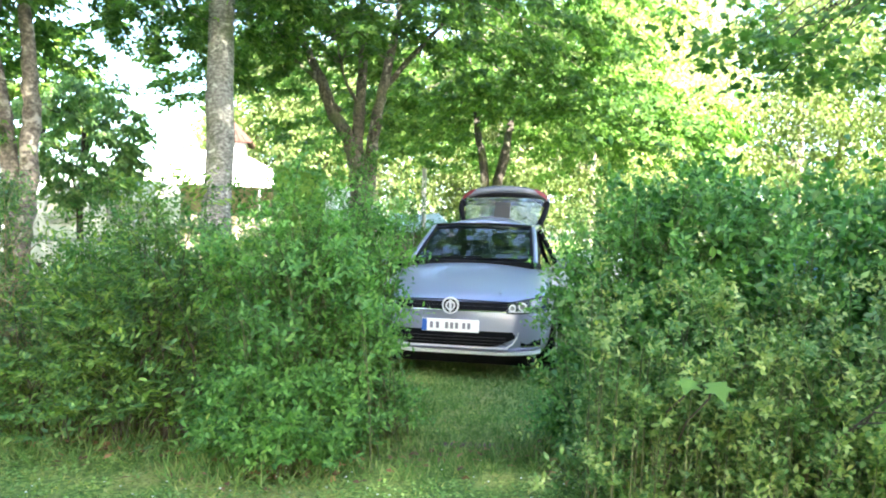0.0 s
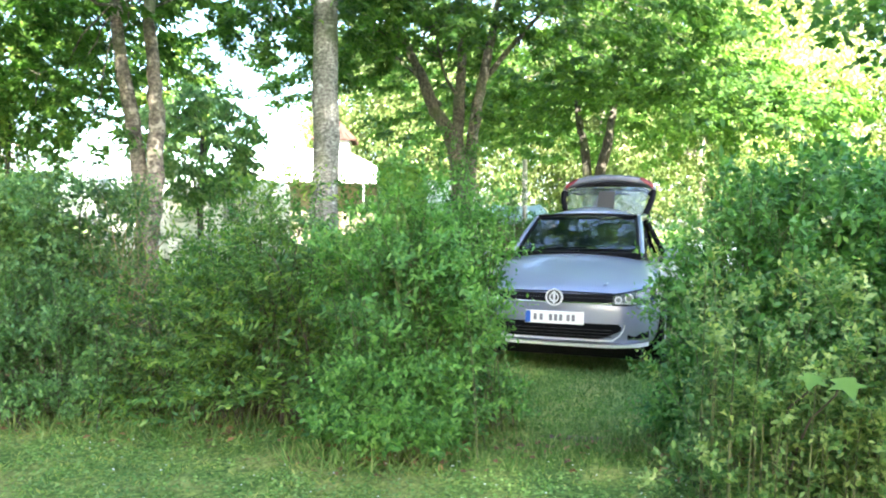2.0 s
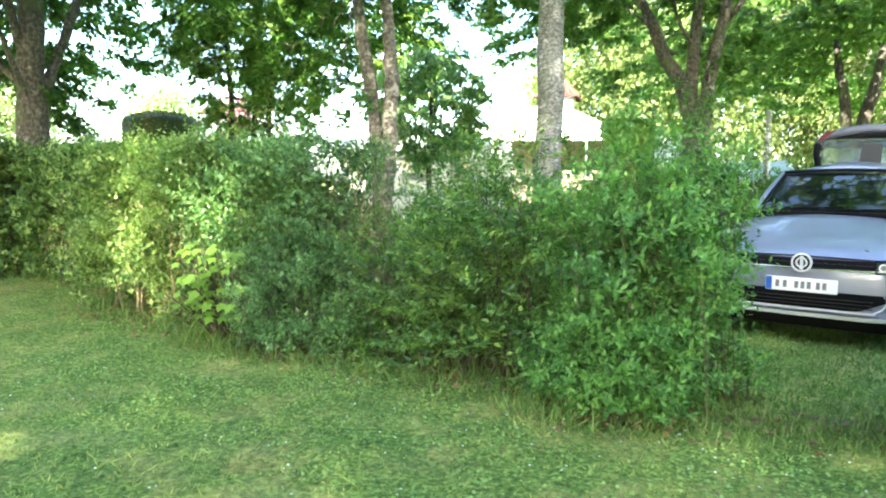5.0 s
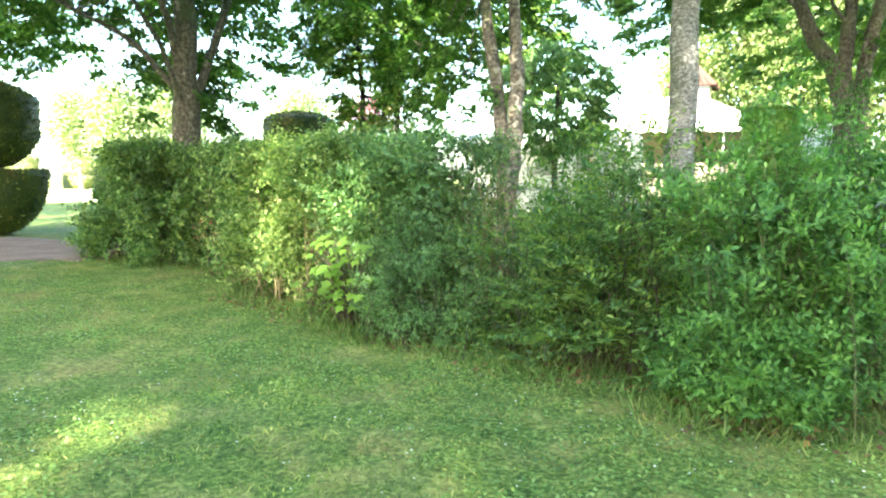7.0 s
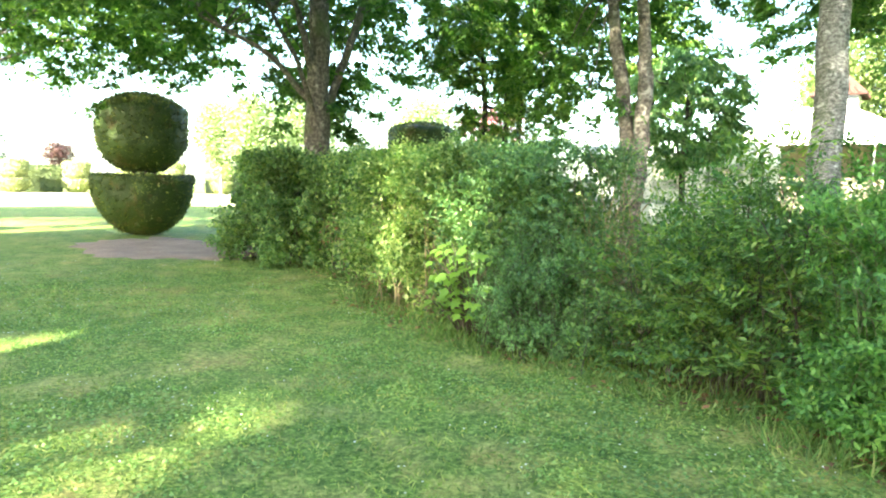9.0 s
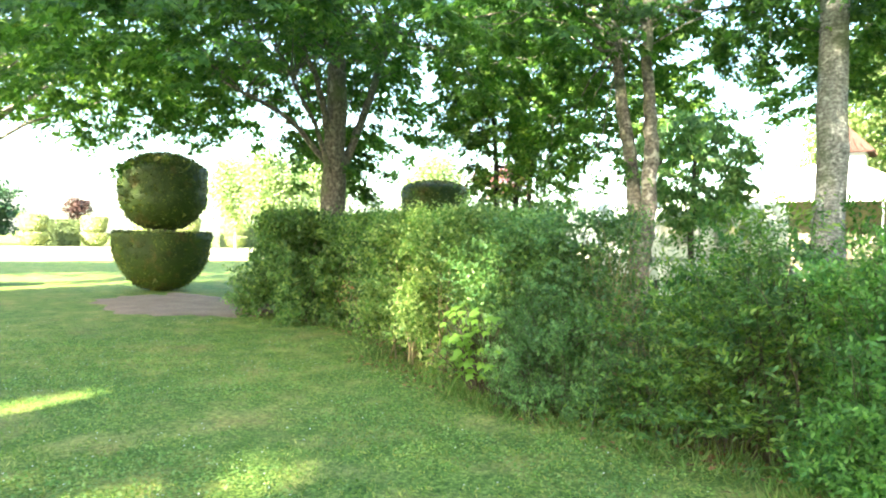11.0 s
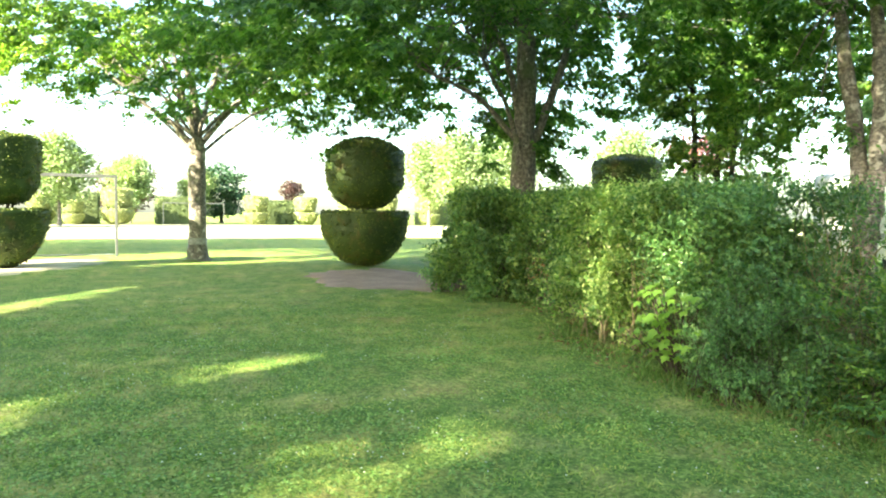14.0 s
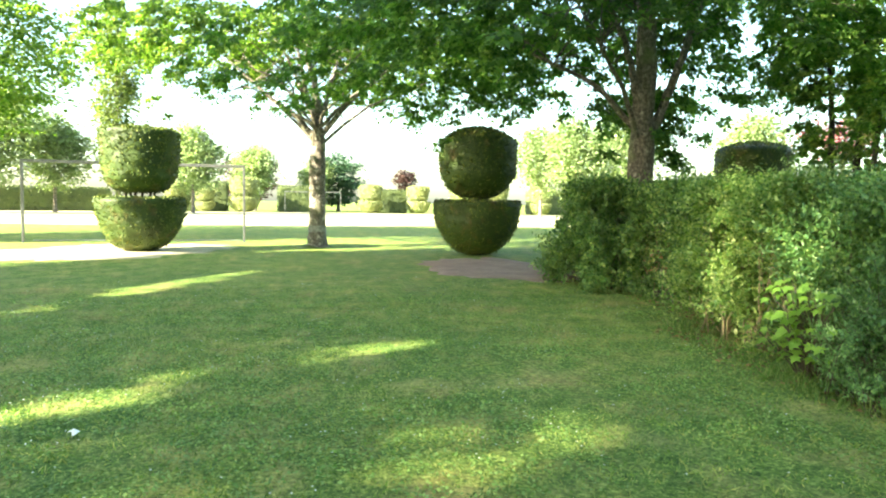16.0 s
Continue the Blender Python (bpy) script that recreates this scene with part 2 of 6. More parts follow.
TWIG_TAN = plain("dry_twig", (0.34, 0.28, 0.15), 0.85, grain=0.4, scale=60)


# ---- geometry helpers ----
def mesh_of(name, chunks, smooth=False):
    """One mesh out of (vertices, faces) arrays."""
    me = bpy.data.meshes.new(name)
    verts, loops, starts, n, at = [], [], [], 0, 0
    for v, f in chunks:
        v, f = np.asarray(v, np.float32), np.asarray(f, np.int32)
        verts.append(v)
        loops.append((f + n).ravel())
        starts.append(at + np.arange(len(f)) * f.shape[1])
        n, at = n + len(v), at + f.size
    v, l, s = np.concatenate(verts), np.concatenate(loops), np.concatenate(starts)
    me.vertices.add(len(v))
    me.vertices.foreach_set("co", v.ravel())
    me.loops.add(len(l))
    me.loops.foreach_set("vertex_index", l)
    me.polygons.add(len(s))
    me.polygons.foreach_set("loop_start", s.astype(np.int32))
    if smooth:
        me.polygons.foreach_set("use_smooth", np.ones(len(s), bool))
    me.update(calc_edges=True)
    return me


def thing(name, m, label, category, group="", kind=""):
    """An Empty at a thing's base."""
    ob = new(name)
    ob.empty_display_size = 0.2
    ob.matrix_basis = m
    return tagged(ob, label, category, group, kind)


def part(name, data, mat, parent, label="", kind=""):
    """One mesh object under a thing or a part; data is a bmesh, a mesh or arrays."""
    if isinstance(data, bmesh.types.BMesh):
        me = bpy.data.meshes.new(name)
        data.to_mesh(me)
        data.free()
    elif isinstance(data, list):
        me = mesh_of(name, data)
    else:
        me = data
    me.materials.clear()
    me.materials.append(mat)
    ob = new(name, me)
    ob.parent = parent
    return tagged(ob, label, "", "", kind)


def single(name, data, mat, m, label, category, group="", kind=""):
    """A thing that is one mesh."""
    ob = part(name, data, mat, None)
    ob.matrix_basis = m
    return tagged(ob, label, category, group, kind)


def smooth(ob):
    ob.data.polygons.foreach_set("use_smooth", np.ones(len(ob.data.polygons), bool))
    return ob


def unit(a):
    return a / np.maximum(np.linalg.norm(a, axis=-1, keepdims=True), 1e-9)


SIX = np.array([(0, 0, 0), (0.28, 0.5, 0.14), (0.68, 0.42, 0.1), (1, 0, -0.16), (0.68, -0.42, 0.1), (0.28, -0.5, 0.14)])
FOUR = np.array([(0, 0, 0), (0.5, 0.5, 0.14), (1, 0, -0.1), (0.5, -0.5, 0.14)])
LOBED = np.array([(0, 0, 0), (0.1, 0.42, 0.03), (0.34, 0.3, 0.05), (0.5, 0.62, -0.02), (0.62, 0.24, 0.05), (1, 0, -0.12),
                  (0.62, -0.24, 0.05), (0.5, -0.62, -0.02), (0.34, -0.3, 0.05), (0.1, -0.42, 0.03)])


THREE = np.array([(0, 0, 0), (0.36, 0.6, -0.06), (0.5, 0.24, 0.05), (1, 0, -0.14), (0.5, -0.24, 0.05), (0.36, -0.6, -0.06)])


def leaves(p, u, n, length, width, shape="four"):
    """Leaves at p along u with their upper side to n: arrays for mesh_of."""
    plan = {"three": THREE, "six": SIX, "four": FOUR, "lobed": LOBED}[shape]
    faces = {"three": [(0, 1, 2), (0, 2, 3), (0, 3, 4), (0, 4, 5)], "six": [(0, 1, 2, 3), (0, 3, 4, 5)], "four": [(0, 1, 2), (0, 2, 3)],
             "lobed": [(0, 1, 2, 5), (2, 3, 4, 5), (0, 5, 8, 9), (5, 6, 7, 8)]}[shape]
    u = unit(u)
    v = unit(np.cross(n, u))
    w = np.cross(u, v)
    length, width = np.broadcast_to(length, len(p)), np.broadcast_to(width, len(p))
    co = (p[:, None] + plan[None, :, :1] * (length[:, None, None] * u[:, None])
          + plan[None, :, 1:2] * (width[:, None, None] * v[:, None]) + plan[None, :, 2:] * (width[:, None, None] * w[:, None]))
    f = np.array(faces)[None] + (np.arange(len(p)) * len(plan))[:, None, None]
    return co.reshape(-1, 3), f.reshape(-1, f.shape[-1])


def tube(points, radii, sides=8, closed=True):
    """A tapered round limb along points."""
    p, r = np.asarray(points, float), np.asarray(radii, float)
    d = unit(np.gradient(p, axis=0))
    a = unit(np.cross(d, np.where(np.abs(d[:, 2:]) > 0.9, (1.0, 0, 0), (0, 0, 1.0))))
    b = np.cross(d, a)
    k = np.arange(sides) * 2 * np.pi / sides
    ring = p[:, None] + r[:, None, None] * (np.cos(k)[None, :, None] * a[:, None] + np.sin(k)[None, :, None] * b[:, None])
    i, j = np.meshgrid(np.arange(len(p) - 1), np.arange(sides), indexing="ij")
    k2 = (j + 1) % sides
    f = np.stack([i * sides + j, i * sides + k2, (i + 1) * sides + k2, (i + 1) * sides + j], -1).reshape(-1, 4)
    return ring.reshape(-1, 3), f


def bend(rng, a, b, sag=0.1, steps=7, wobble=0.03):
    """A curved way from a to b."""
    a, b = np.asarray(a, float), np.asarray(b, float)
    s = np.linspace(0, 1, steps)[:, None]
    far = np.linalg.norm(b - a)
    p = a + (b - a) * s
    p[:, 2:] += sag * far * np.sin(np.pi * s)
    off = rng.normal(0, wobble * far, (steps, 3))
    off[0] = off[-1] = 0
    return p + off


def box(bm, x0, x1, y0, y1, z0, z1, bevel=0.0):
    r = bmesh.ops.create_cube(bm, size=1)["verts"]
    bmesh.ops.scale(bm, vec=(x1 - x0, y1 - y0, z1 - z0), verts=r)
    bmesh.ops.translate(bm, vec=((x0 + x1) / 2, (y0 + y1) / 2, (z0 + z1) / 2), verts=r)
    if bevel:
        edges = list({e for v in r for e in v.link_edges})
        bmesh.ops.bevel(bm, geom=edges, offset=bevel, segments=2, affect="EDGES", profile=0.6)
    return bm


def boxed(*a, bevel=0.0):
    return box(bmesh.new(), *a, bevel=bevel)


def lathe(profile, sides=48, rough=0.0, seed=0.0):
    """A turned solid from (radius, height) pairs, with an uneven clipped skin."""
    r, z = np.array(profile).T
    if rough:
        step = np.concatenate([[0], np.cumsum(np.hypot(np.diff(r), np.diff(z)))])
        at = np.linspace(0, step[-1], 46)
        r, z = np.interp(at, step, r), np.interp(at, step, z)
    k = np.arange(sides) * 2 * np.pi / sides
    v = np.stack([r[:, None] * np.cos(k), r[:, None] * np.sin(k), np.broadcast_to(z[:, None], (len(r), sides))], -1)
    if rough:
        flat = v.reshape(-1, 3)
        push = np.array([0.8 * noise.noise(Vector((*(p * 2.2 + seed),))) + 0.45 * noise.noise(Vector((*(p * 6 + seed),))) + 0.45 * noise.noise(Vector((*(p * (13, 13, 7) + seed),))) for p in flat])
        flat += unit(flat * (1, 1, 0) + (0, 0, 1e-6)) * (push * rough)[:, None]
    i, j = np.meshgrid(np.arange(len(r) - 1), np.arange(sides), indexing="ij")
    k2 = (j + 1) % sides
    f = np.stack([i * sides + j, i * sides + k2, (i + 1) * sides + k2, (i + 1) * sides + j], -1).reshape(-1, 4)
    return v.reshape(-1, 3), f


def skin_points(v, f, count, rng):
    """Points spread evenly over quads, with their normals."""
    q = v[f]
    cross = np.cross(q[:, 2] - q[:, 0], q[:, 3] - q[:, 1])
    area = np.linalg.norm(cross, axis=1)
    pick = rng.choice(len(f), count, p=area / area.sum())
    s, w = rng.random((2, count, 1))
    p = (1 - s) * ((1 - w) * q[pick, 0] + w * q[pick, 1]) + s * ((1 - w) * q[pick, 3] + w * q[pick, 2])
    return p, unit(cross[pick])


# ---- growing things ----
def crown_centres(rng, middle, radii, count, low=-1.0, hollow=0.35):
    """Middles of leaf clumps: an uneven shell and some inside."""
    d = unit(rng.normal(size=(count * 3, 3)))
    r = hollow + (1 - hollow) * rng.random((count * 3, 1)) ** 0.6
    uneven = np.array([1 + 0.28 * noise.noise(Vector((*(k * 1.7 + middle[0]),))) for k in d])[:, None]
    c = d * r * uneven
    c = c[c[:, 2] > low][:count]
    return np.asarray(middle) + c * radii


def clump_leaves(rng, centres, each, spread, flat, size, aspect=0.75, shape="four", droop=0.25):
    n = len(centres) * each
    off = rng.normal(size=(n, 3)) * (spread, spread, spread * flat)
    p = np.repeat(centres, each, 0) + off
    u = unit(off * (1, 1, 0.3) + rng.normal(size=(n, 3)) * spread * 0.7 * (1, 1, 0.6)) + (0, 0, -droop)
    up = unit(rng.normal(size=(n, 3)) * 0.55 + (0, 0, 1))
    length = size * rng.uniform(0.65, 1.2, n)
    return leaves(p, u, up, length, length * aspect, shape)


def thinned(rng, mesh, base, gaps):
    """Drops the leaves of a crown where it lets the sun through to gaps: (x, y, half length, half width, turn, leaves left) on the lawn."""
    v, f = mesh
    v4, f4 = v.reshape(-1, 4, 3), f.reshape(-1, 2, 3)
    p = v4.mean(1) + base
    ground = p[:, :2] - (p[:, 2:] / sun_dir.z) * np.array(sun_dir[:2])
    keep = np.ones(len(p), bool)
    for x, y, a, b, turn, veil in gaps:
        c, s = math.cos(radians(turn)), math.sin(radians(turn))
        q = ground - (x, y)
        r = np.hypot((q[:, 0] * c + q[:, 1] * s) / (a + 0.2), (q[:, 1] * c - q[:, 0] * s) / (b + 0.2))
        keep &= (r > rng.uniform(0.75, 1.25, len(p))) | (rng.random(len(p)) < veil)
    v4 = v4[keep]
    return v4.reshape(-1, 3), (f4[:1] + 4 * np.arange(len(v4))[:, None, None]).reshape(-1, 3)


def dome_centres(rng, radius, low, drop, top, boughs, each, shift=(0, 0), spare=0.72, power=2.0):
    """Middles of leaf sprays under an umbrella crown: boughs at its uneven underside and through its body, each with sprays round it."""
    a = rng.uniform(0, 2 * np.pi, boughs)
    q = np.sqrt(rng.uniform(0.02, 1, boughs))
    uneven = np.array([1 + 0.3 * noise.noise(Vector((math.cos(k) * 1.6 + radius, math.sin(k) * 1.6, low))) for k in a])
    r = q * radius * uneven
    bottom = low - drop * q ** power
    crest = low + (top - low) * np.sqrt(1 - 0.9 * q ** 2)
    z = np.where(rng.random(boughs) < spare, bottom + np.abs(rng.normal(0, 0.4, boughs)), bottom + (crest - bottom) * rng.random(boughs))
    hub = np.stack([r * np.cos(a) + shift[0], r * np.sin(a) + shift[1], z], -1)
    c = np.repeat(hub, each, 0)
    return hub, c + rng.normal(size=c.shape) * (0.85, 0.85, 0.28)


def spray_leaves(rng, centres, way, twigs, each, long, size, aspect=0.95, droop=0.6, sag=0.35, shape="lobed"):
    """Flat leafy sprays: twigs fanning from each centre along way, with leaves hanging to both sides of them."""
    n = len(centres)
    turn = np.arctan2(way[:, 1], way[:, 0])[:, None] + rng.uniform(-1.25, 1.25, (n, twigs)) + rng.normal(0, 0.35, (n, 1))
    rise = rng.normal(0.02, 0.2, (n, twigs))
    d = np.stack([np.cos(turn), np.sin(turn), rise], -1)
    ln = long * rng.uniform(0.45, 1.1, (n, twigs))
    side = np.stack([-np.sin(turn), np.cos(turn), 0 * turn], -1)
    p, u, up = [], [], []
    for k in range(each):
        s = (k + rng.uniform(0.1, 0.9, (n, twigs))) / each
        lr = 1 if k % 2 else -1
        q = centres[:, None] + d * ((s - 0.35) * ln)[..., None] + side * (lr * 0.3 * size)
        q[..., 2] -= sag * ln * s ** 2
        p.append(q + rng.normal(0, 0.03, q.shape))
        u.append(d * 0.55 + side * lr * 0.75 + (0, 0, -droop) + rng.normal(0, 0.28, q.shape))
        up.append(d * 0.45 + (0, 0, 0.9) + rng.normal(0, 0.33, q.shape))
    p, u, up = (np.concatenate(a).reshape(-1, 3) for a in (p, u, up))
    length = size * rng.uniform(0.6, 1.2, len(p))
    return leaves(p, u, unit(up), length, length * aspect, shape)


def tree(name, base, stems, middle, radii, clumps, each, size, leaf, bark, label, category="tree", seed=1, spread=0.5,
         flat=0.4, low=-1.0, limbs=14, hollow=0.35, shape="four", group="", aspect=0.75, limb_r=0.3, gaps=(), dome=None, twigs=0, droop=0.25, hang=()):
    """stems: lists of (x, y, z, radius) from the ground up, relative to base. The crown is an uneven ball (middle, radii) of clumps, or, with
    dome (radius, low, drop, top, x, y), an umbrella of boughs; with twigs, its leaves stand on flat sprays. hang: middles of single low boughs."""
    rng = np.random.default_rng(seed)
    root = thing(name, pose(*base), label, category, group)
    rods, ends = [], []
    for s in stems:
        s = np.array(s, float)
        k = np.linspace(0, len(s) - 1, len(s) * 4)
        path = np.stack([np.interp(k, np.arange(len(s)), s[:, c]) for c in range(3)], -1)
        path[1:-1] += rng.normal(0, 0.012, (len(path) - 2, 3)) * (1, 1, 0)
        r = np.interp(k, np.arange(len(s)), s[:, 3]) * (1 + rng.normal(0, 0.035, len(path)))
        r[0] *= 1.35 if s[0, 2] < 0.2 else 1
        rods.append(tube(path, r, 14))
        ends.append((path, r))
    trunk = part("trunk", mesh_of("trunk", rods, True), bark, root)
    if dome:
        hub, centres = dome_centres(rng, *dome[:4], clumps, each, dome[4:6])
    else:
        centres = crown_centres(rng, middle, radii, clumps, low, hollow)
        hub = centres[rng.permutation(len(centres))]
    for h in hang:
        centres = np.concatenate([centres, np.array(h) + rng.normal(size=(9, 3)) * (0.35, 0.35, 0.25)])
    for c in (*(np.array(h) for h in hang), *hub[:limbs]):
        path, r = ends[rng.integers(len(ends))]
        k = np.argmin(np.abs(path[:, 2] - (c[2] - 0.55 * np.hypot(c[0] - path[:, 0], c[1] - path[:, 1]))))
        k = max(k, len(path) * (3 if dome else 2) // 4)
        way = bend(rng, path[k], c, 0.1 if dome else 0.05, 8, 0.03)
        part("limb", mesh_of("limb", [tube(way, np.linspace(max(r[k] * limb_r, 0.014), 0.008, 8), 6)], True), bark, root)
    if twigs:
        axis = np.array([dome[4], dome[5]]) if dome else np.array(middle[:2])
        way = np.concatenate([centres[:, :2] - axis, 0 * centres[:, :1]], 1) + rng.normal(0, 0.8, centres.shape)
        crown = spray_leaves(rng, centres, way, twigs, flat, spread, size, aspect, droop, shape=shape)
    else:
        crown = clump_leaves(rng, centres, each, spread, flat, size, aspect, shape, droop)
        if gaps:
            crown = thinned(rng, crown, base, gaps)
    part("crown", mesh_of("crown", [crown]), leaf, root, kind="stuff")
    return root


def sprigs(rng, base, way, long, count, size, aspect, shape="six", flatness=0.0, tilt=0.0):
    """Shoots at base along way, each with count leaves standing off it in pairs."""
    n = len(base)
    way = unit(way)
    side = unit(np.cross(way, rng.normal(size=(n, 3)) * (1, 1, 1 - flatness) + (0, 0, 1.5 * flatness)))
    other = np.cross(way, side)
    p, u, up, ln = [], [], [], []
    for k in range(count):
        s = (k + 0.6) / count
        turn = (k % 2) * np.pi + (k // 2) * (1 - flatness) * 1.57
        out = np.cos(turn) * side + np.sin(turn) * other
        p.append(base + way * (long * s)[:, None] + rng.normal(0, 0.006, (n, 3)))
        u.append(out * 0.9 + way * 0.6 + rng.normal(0, 0.18, (n, 3)))
        up.append(way * 0.6 * (1 - flatness) + (0, 0, 0.8) + tilt + rng.normal(0, 0.3, (n, 3)))
        ln.append(size * (1 - 0.35 * s) * rng.uniform(0.75, 1.2, n))
    ln = np.concatenate(ln)
    return leaves(np.concatenate(p), np.concatenate(u), unit(np.concatenate(up)), ln, ln * aspect, shape)


def hump(p, scale, seed):
    return np.array([noise.noise(Vector((*(q * scale + seed),))) for q in p])


def split_young(rng, groups):
    """Foliage of a hedge or bush as two parts: old leaves, and the paler young shoots. groups: (which are young, arguments of sprigs)."""
    old, new_ones = [], []
    for pale, (p, way, ln, *rest) in groups:
        for out, pick in ((old, ~pale), (new_ones, pale)):
            if pick.any():
                out.append(sprigs(rng, p[pick], way[pick], ln[pick], *rest))
    return old, new_ones


def hedge(name, m, size, leaf, label, seed, shoots, long=0.14, each=6, leaf_size=0.045, aspect=0.6, rough=0.12, low=0.1,
          thin_low=0.0, stems=14, twig=TWIG, holes=-9.0, tufts=0.0, category="hedge", shape="six",
          wild=0.45, stem_r=0.012, young=None, pale=0.3, knot_of=34, core=1.3):
    """A clipped hedge: size is length, depth and height; its front is at y = 0 and faces -y. Shoots fan from knots that stand out or lie back."""
    rng = np.random.default_rng(seed)
    lx, ly, h = size
    root = thing(name, m, label, category)
    k = max(shoots // knot_of, 1)
    areas = np.array([lx * h * 1.3, lx * ly, lx * h * 0.4, ly * h, ly * h])
    side = rng.choice(5, k, p=areas / areas.sum())
    a, b = rng.random((2, k))
    b = np.where((side == 1), b, low / h + (1 - low / h) * b)
    p, n = np.zeros((k, 3)), np.zeros((k, 3))
    for c, (f, g) in enumerate((((a * lx, 0 * a, b * h), (0, -1, 0.15)), ((a * lx, b * ly, h + 0 * a), (0, -0.15, 1)),
                                ((a * lx, ly + 0 * a, b * h), (0, 1, 0.15)), ((0 * a, a * ly, b * h), (-1, 0, 0.15)), ((lx + 0 * a, a * ly, b * h), (1, 0, 0.15)))):
        hit = side == c
        p[hit], n[hit] = np.stack(f, -1)[hit], g
    q = p + (m.translation.x, m.translation.y, 0)
    push = rough * (1.3 * hump(q, 1.1, seed) + 0.9 * hump(q, 2.9, seed + 5)) + rng.normal(-0.07, 0.09, k)
    p += n * np.minimum(push, 0.12)[:, None]
    keep = (hump(q, 2.2, seed + 11) > holes) & (rng.random(k) > thin_low * np.clip(1 - p[:, 2] / (0.5 * h), 0, 1))
    p, n = p[keep], n[keep]
    pick = rng.integers(0, len(p), shoots)
    off = rng.normal(0, 0.075, (shoots, 3)) * rng.uniform(0.6, 1.5, len(p))[pick][:, None]
    base = p[pick] + off
    way = n[pick] * (0.55, 0.55, 0.2) + off / 0.075 * 0.4 + (0, 0, 0.3) + rng.normal(0, wild, base.shape)
    base[:, 2] = np.minimum(base[:, 2], h - 0.05 + 0.04 * rng.normal(size=shoots))
    ln = long * rng.uniform(0.6, 1.3, shoots) * (1 + tufts * (rng.random(shoots) > 0.93) * (base[:, 2] > 0.8 * h))
    light = ((off * n[pick]).sum(1) > 0.02) & (rng.random(shoots) < pale * 2) if young else np.zeros(shoots, bool)
    old, fresh = split_young(rng, [(light, (base, way, ln, each, leaf_size, aspect, shape))])
    c = rng.random((int(shoots * core), 3)) * (lx - 0.3, ly - 0.5, h - low - 0.25) + (0.15, 0.27, low)
    c = c[rng.random(len(c)) > 0.85 * thin_low * np.clip(1 - c[:, 2] / (0.5 * h), 0, 1)]
    old.append(leaves(c, rng.normal(size=c.shape), rng.normal(size=c.shape), leaf_size * 1.5, leaf_size, "four"))
    part("foliage", mesh_of("foliage", old), leaf, root, kind="stuff")
    if fresh:
        part("young_growth", mesh_of("young_growth", fresh), young, root, "paler young shoots", kind="stuff")
    for k in range(stems):
        x, y = lx * (k + rng.random()) / max(stems, 1), rng.uniform(0.12, 0.6) * ly
        top = (x + rng.normal(0, 0.2), y + rng.normal(0, 0.1), h * rng.uniform(0.6, 0.95))
        part("stem", mesh_of("stem", [tube(bend(rng, (x, y, -0.02), top, 0.0, 7, 0.03), np.linspace(stem_r, stem_r * 0.35, 7), 5)], True), twig, root)
    return root


def arch(base, tip, s):
    """Points on canes that rise from base and lean out to tip."""
    d = tip - base
    s = np.asarray(s)[..., None]
    return base + d * np.concatenate([s ** 1.5, s ** 1.5, 1 - (1 - s) ** 1.6], -1)


def caned(name, m, base, tip, leaf, label, seed, sides=12, each=8, long=0.2, leaf_size=0.05, aspect=0.5, start=0.3, level=0.0, shape="six", flatness=0.0,
          category="bush", twig=TWIG, young=None, pale=0.3, stems=10, spread=0.8, core=0.0, low=0.05):
    """A free-grown bush or hedge: canes from base to tip, with leafy side shoots along them."""
    rng = np.random.default_rng(seed)
    root = thing(name, m, label, category)
    n = len(base)
    joints = start + (1 - start) * rng.random((n, 4)) ** 0.75
    s = np.clip(np.take_along_axis(joints, rng.integers(0, 4, (n, sides)), 1) + rng.normal(0, 0.03, (n, sides)), 0.02, 1)
    s[:, 0] = 0.97
    b, e = np.repeat(base[:, None], sides, 1), np.repeat(tip[:, None], sides, 1)
    p = arch(b, e, s).reshape(-1, 3)
    along = unit(arch(b, e, np.minimum(s + 0.04, 1.04)) - arch(b, e, s)).reshape(-1, 3)
    out = rng.normal(0, 1, p.shape) * (1, 1, 0.7)
    way = along * 0.7 + unit(out) * spread + (0, 0, 0.3)
    way[:, 2] *= 1 - level
    way[:, 2] += 0.1 * level
    ln = long * rng.uniform(0.5, 1.35, len(p)) * (1.25 - 0.5 * s.ravel())
    ok = p[:, 2] > low
    light = ((s.ravel() > 0.8) | (rng.random(len(p)) < 0.15)) & (rng.random(len(p)) < pale * 2) if young else np.zeros(len(p), bool)
    p, way, ln, light = p[ok], way[ok], ln[ok], light[ok]
    old, fresh = split_young(rng, [(light, (p, way, ln, each, leaf_size, aspect, shape, flatness))])
    if core:
        k = int(len(p) * core)
        c = p[rng.integers(0, len(p), k)]
        c[:, 1] = p[:, 1].mean() + 0.55 * (c[:, 1] - p[:, 1].mean())
        c += rng.normal(0, 0.06, c.shape)
        old.append(leaves(c, rng.normal(size=c.shape), rng.normal(size=c.shape), leaf_size * 1.2, leaf_size * 0.6, "four"))
    part("foliage", mesh_of("foliage", old), leaf, root, kind="stuff")
    if fresh:
        part("young_growth", mesh_of("young_growth", fresh), young, root, "paler young shoots", kind="stuff")
    t = np.linspace(0, 1, 5)
    rods = [tube(arch(base[k], tip[k], t), np.linspace(0.008 if k < stems else 0.0045, 0.0015, 5), 4 if k < stems else 3) for k in range(n)]
    for r in rods[:stems]:
        part("stem", mesh_of("stem", [r], True), twig, root)
    if rods[stems:]:
        part("twig_work", mesh_of("twig_work", rods[stems:]), twig, root, kind="stuff")
    return root


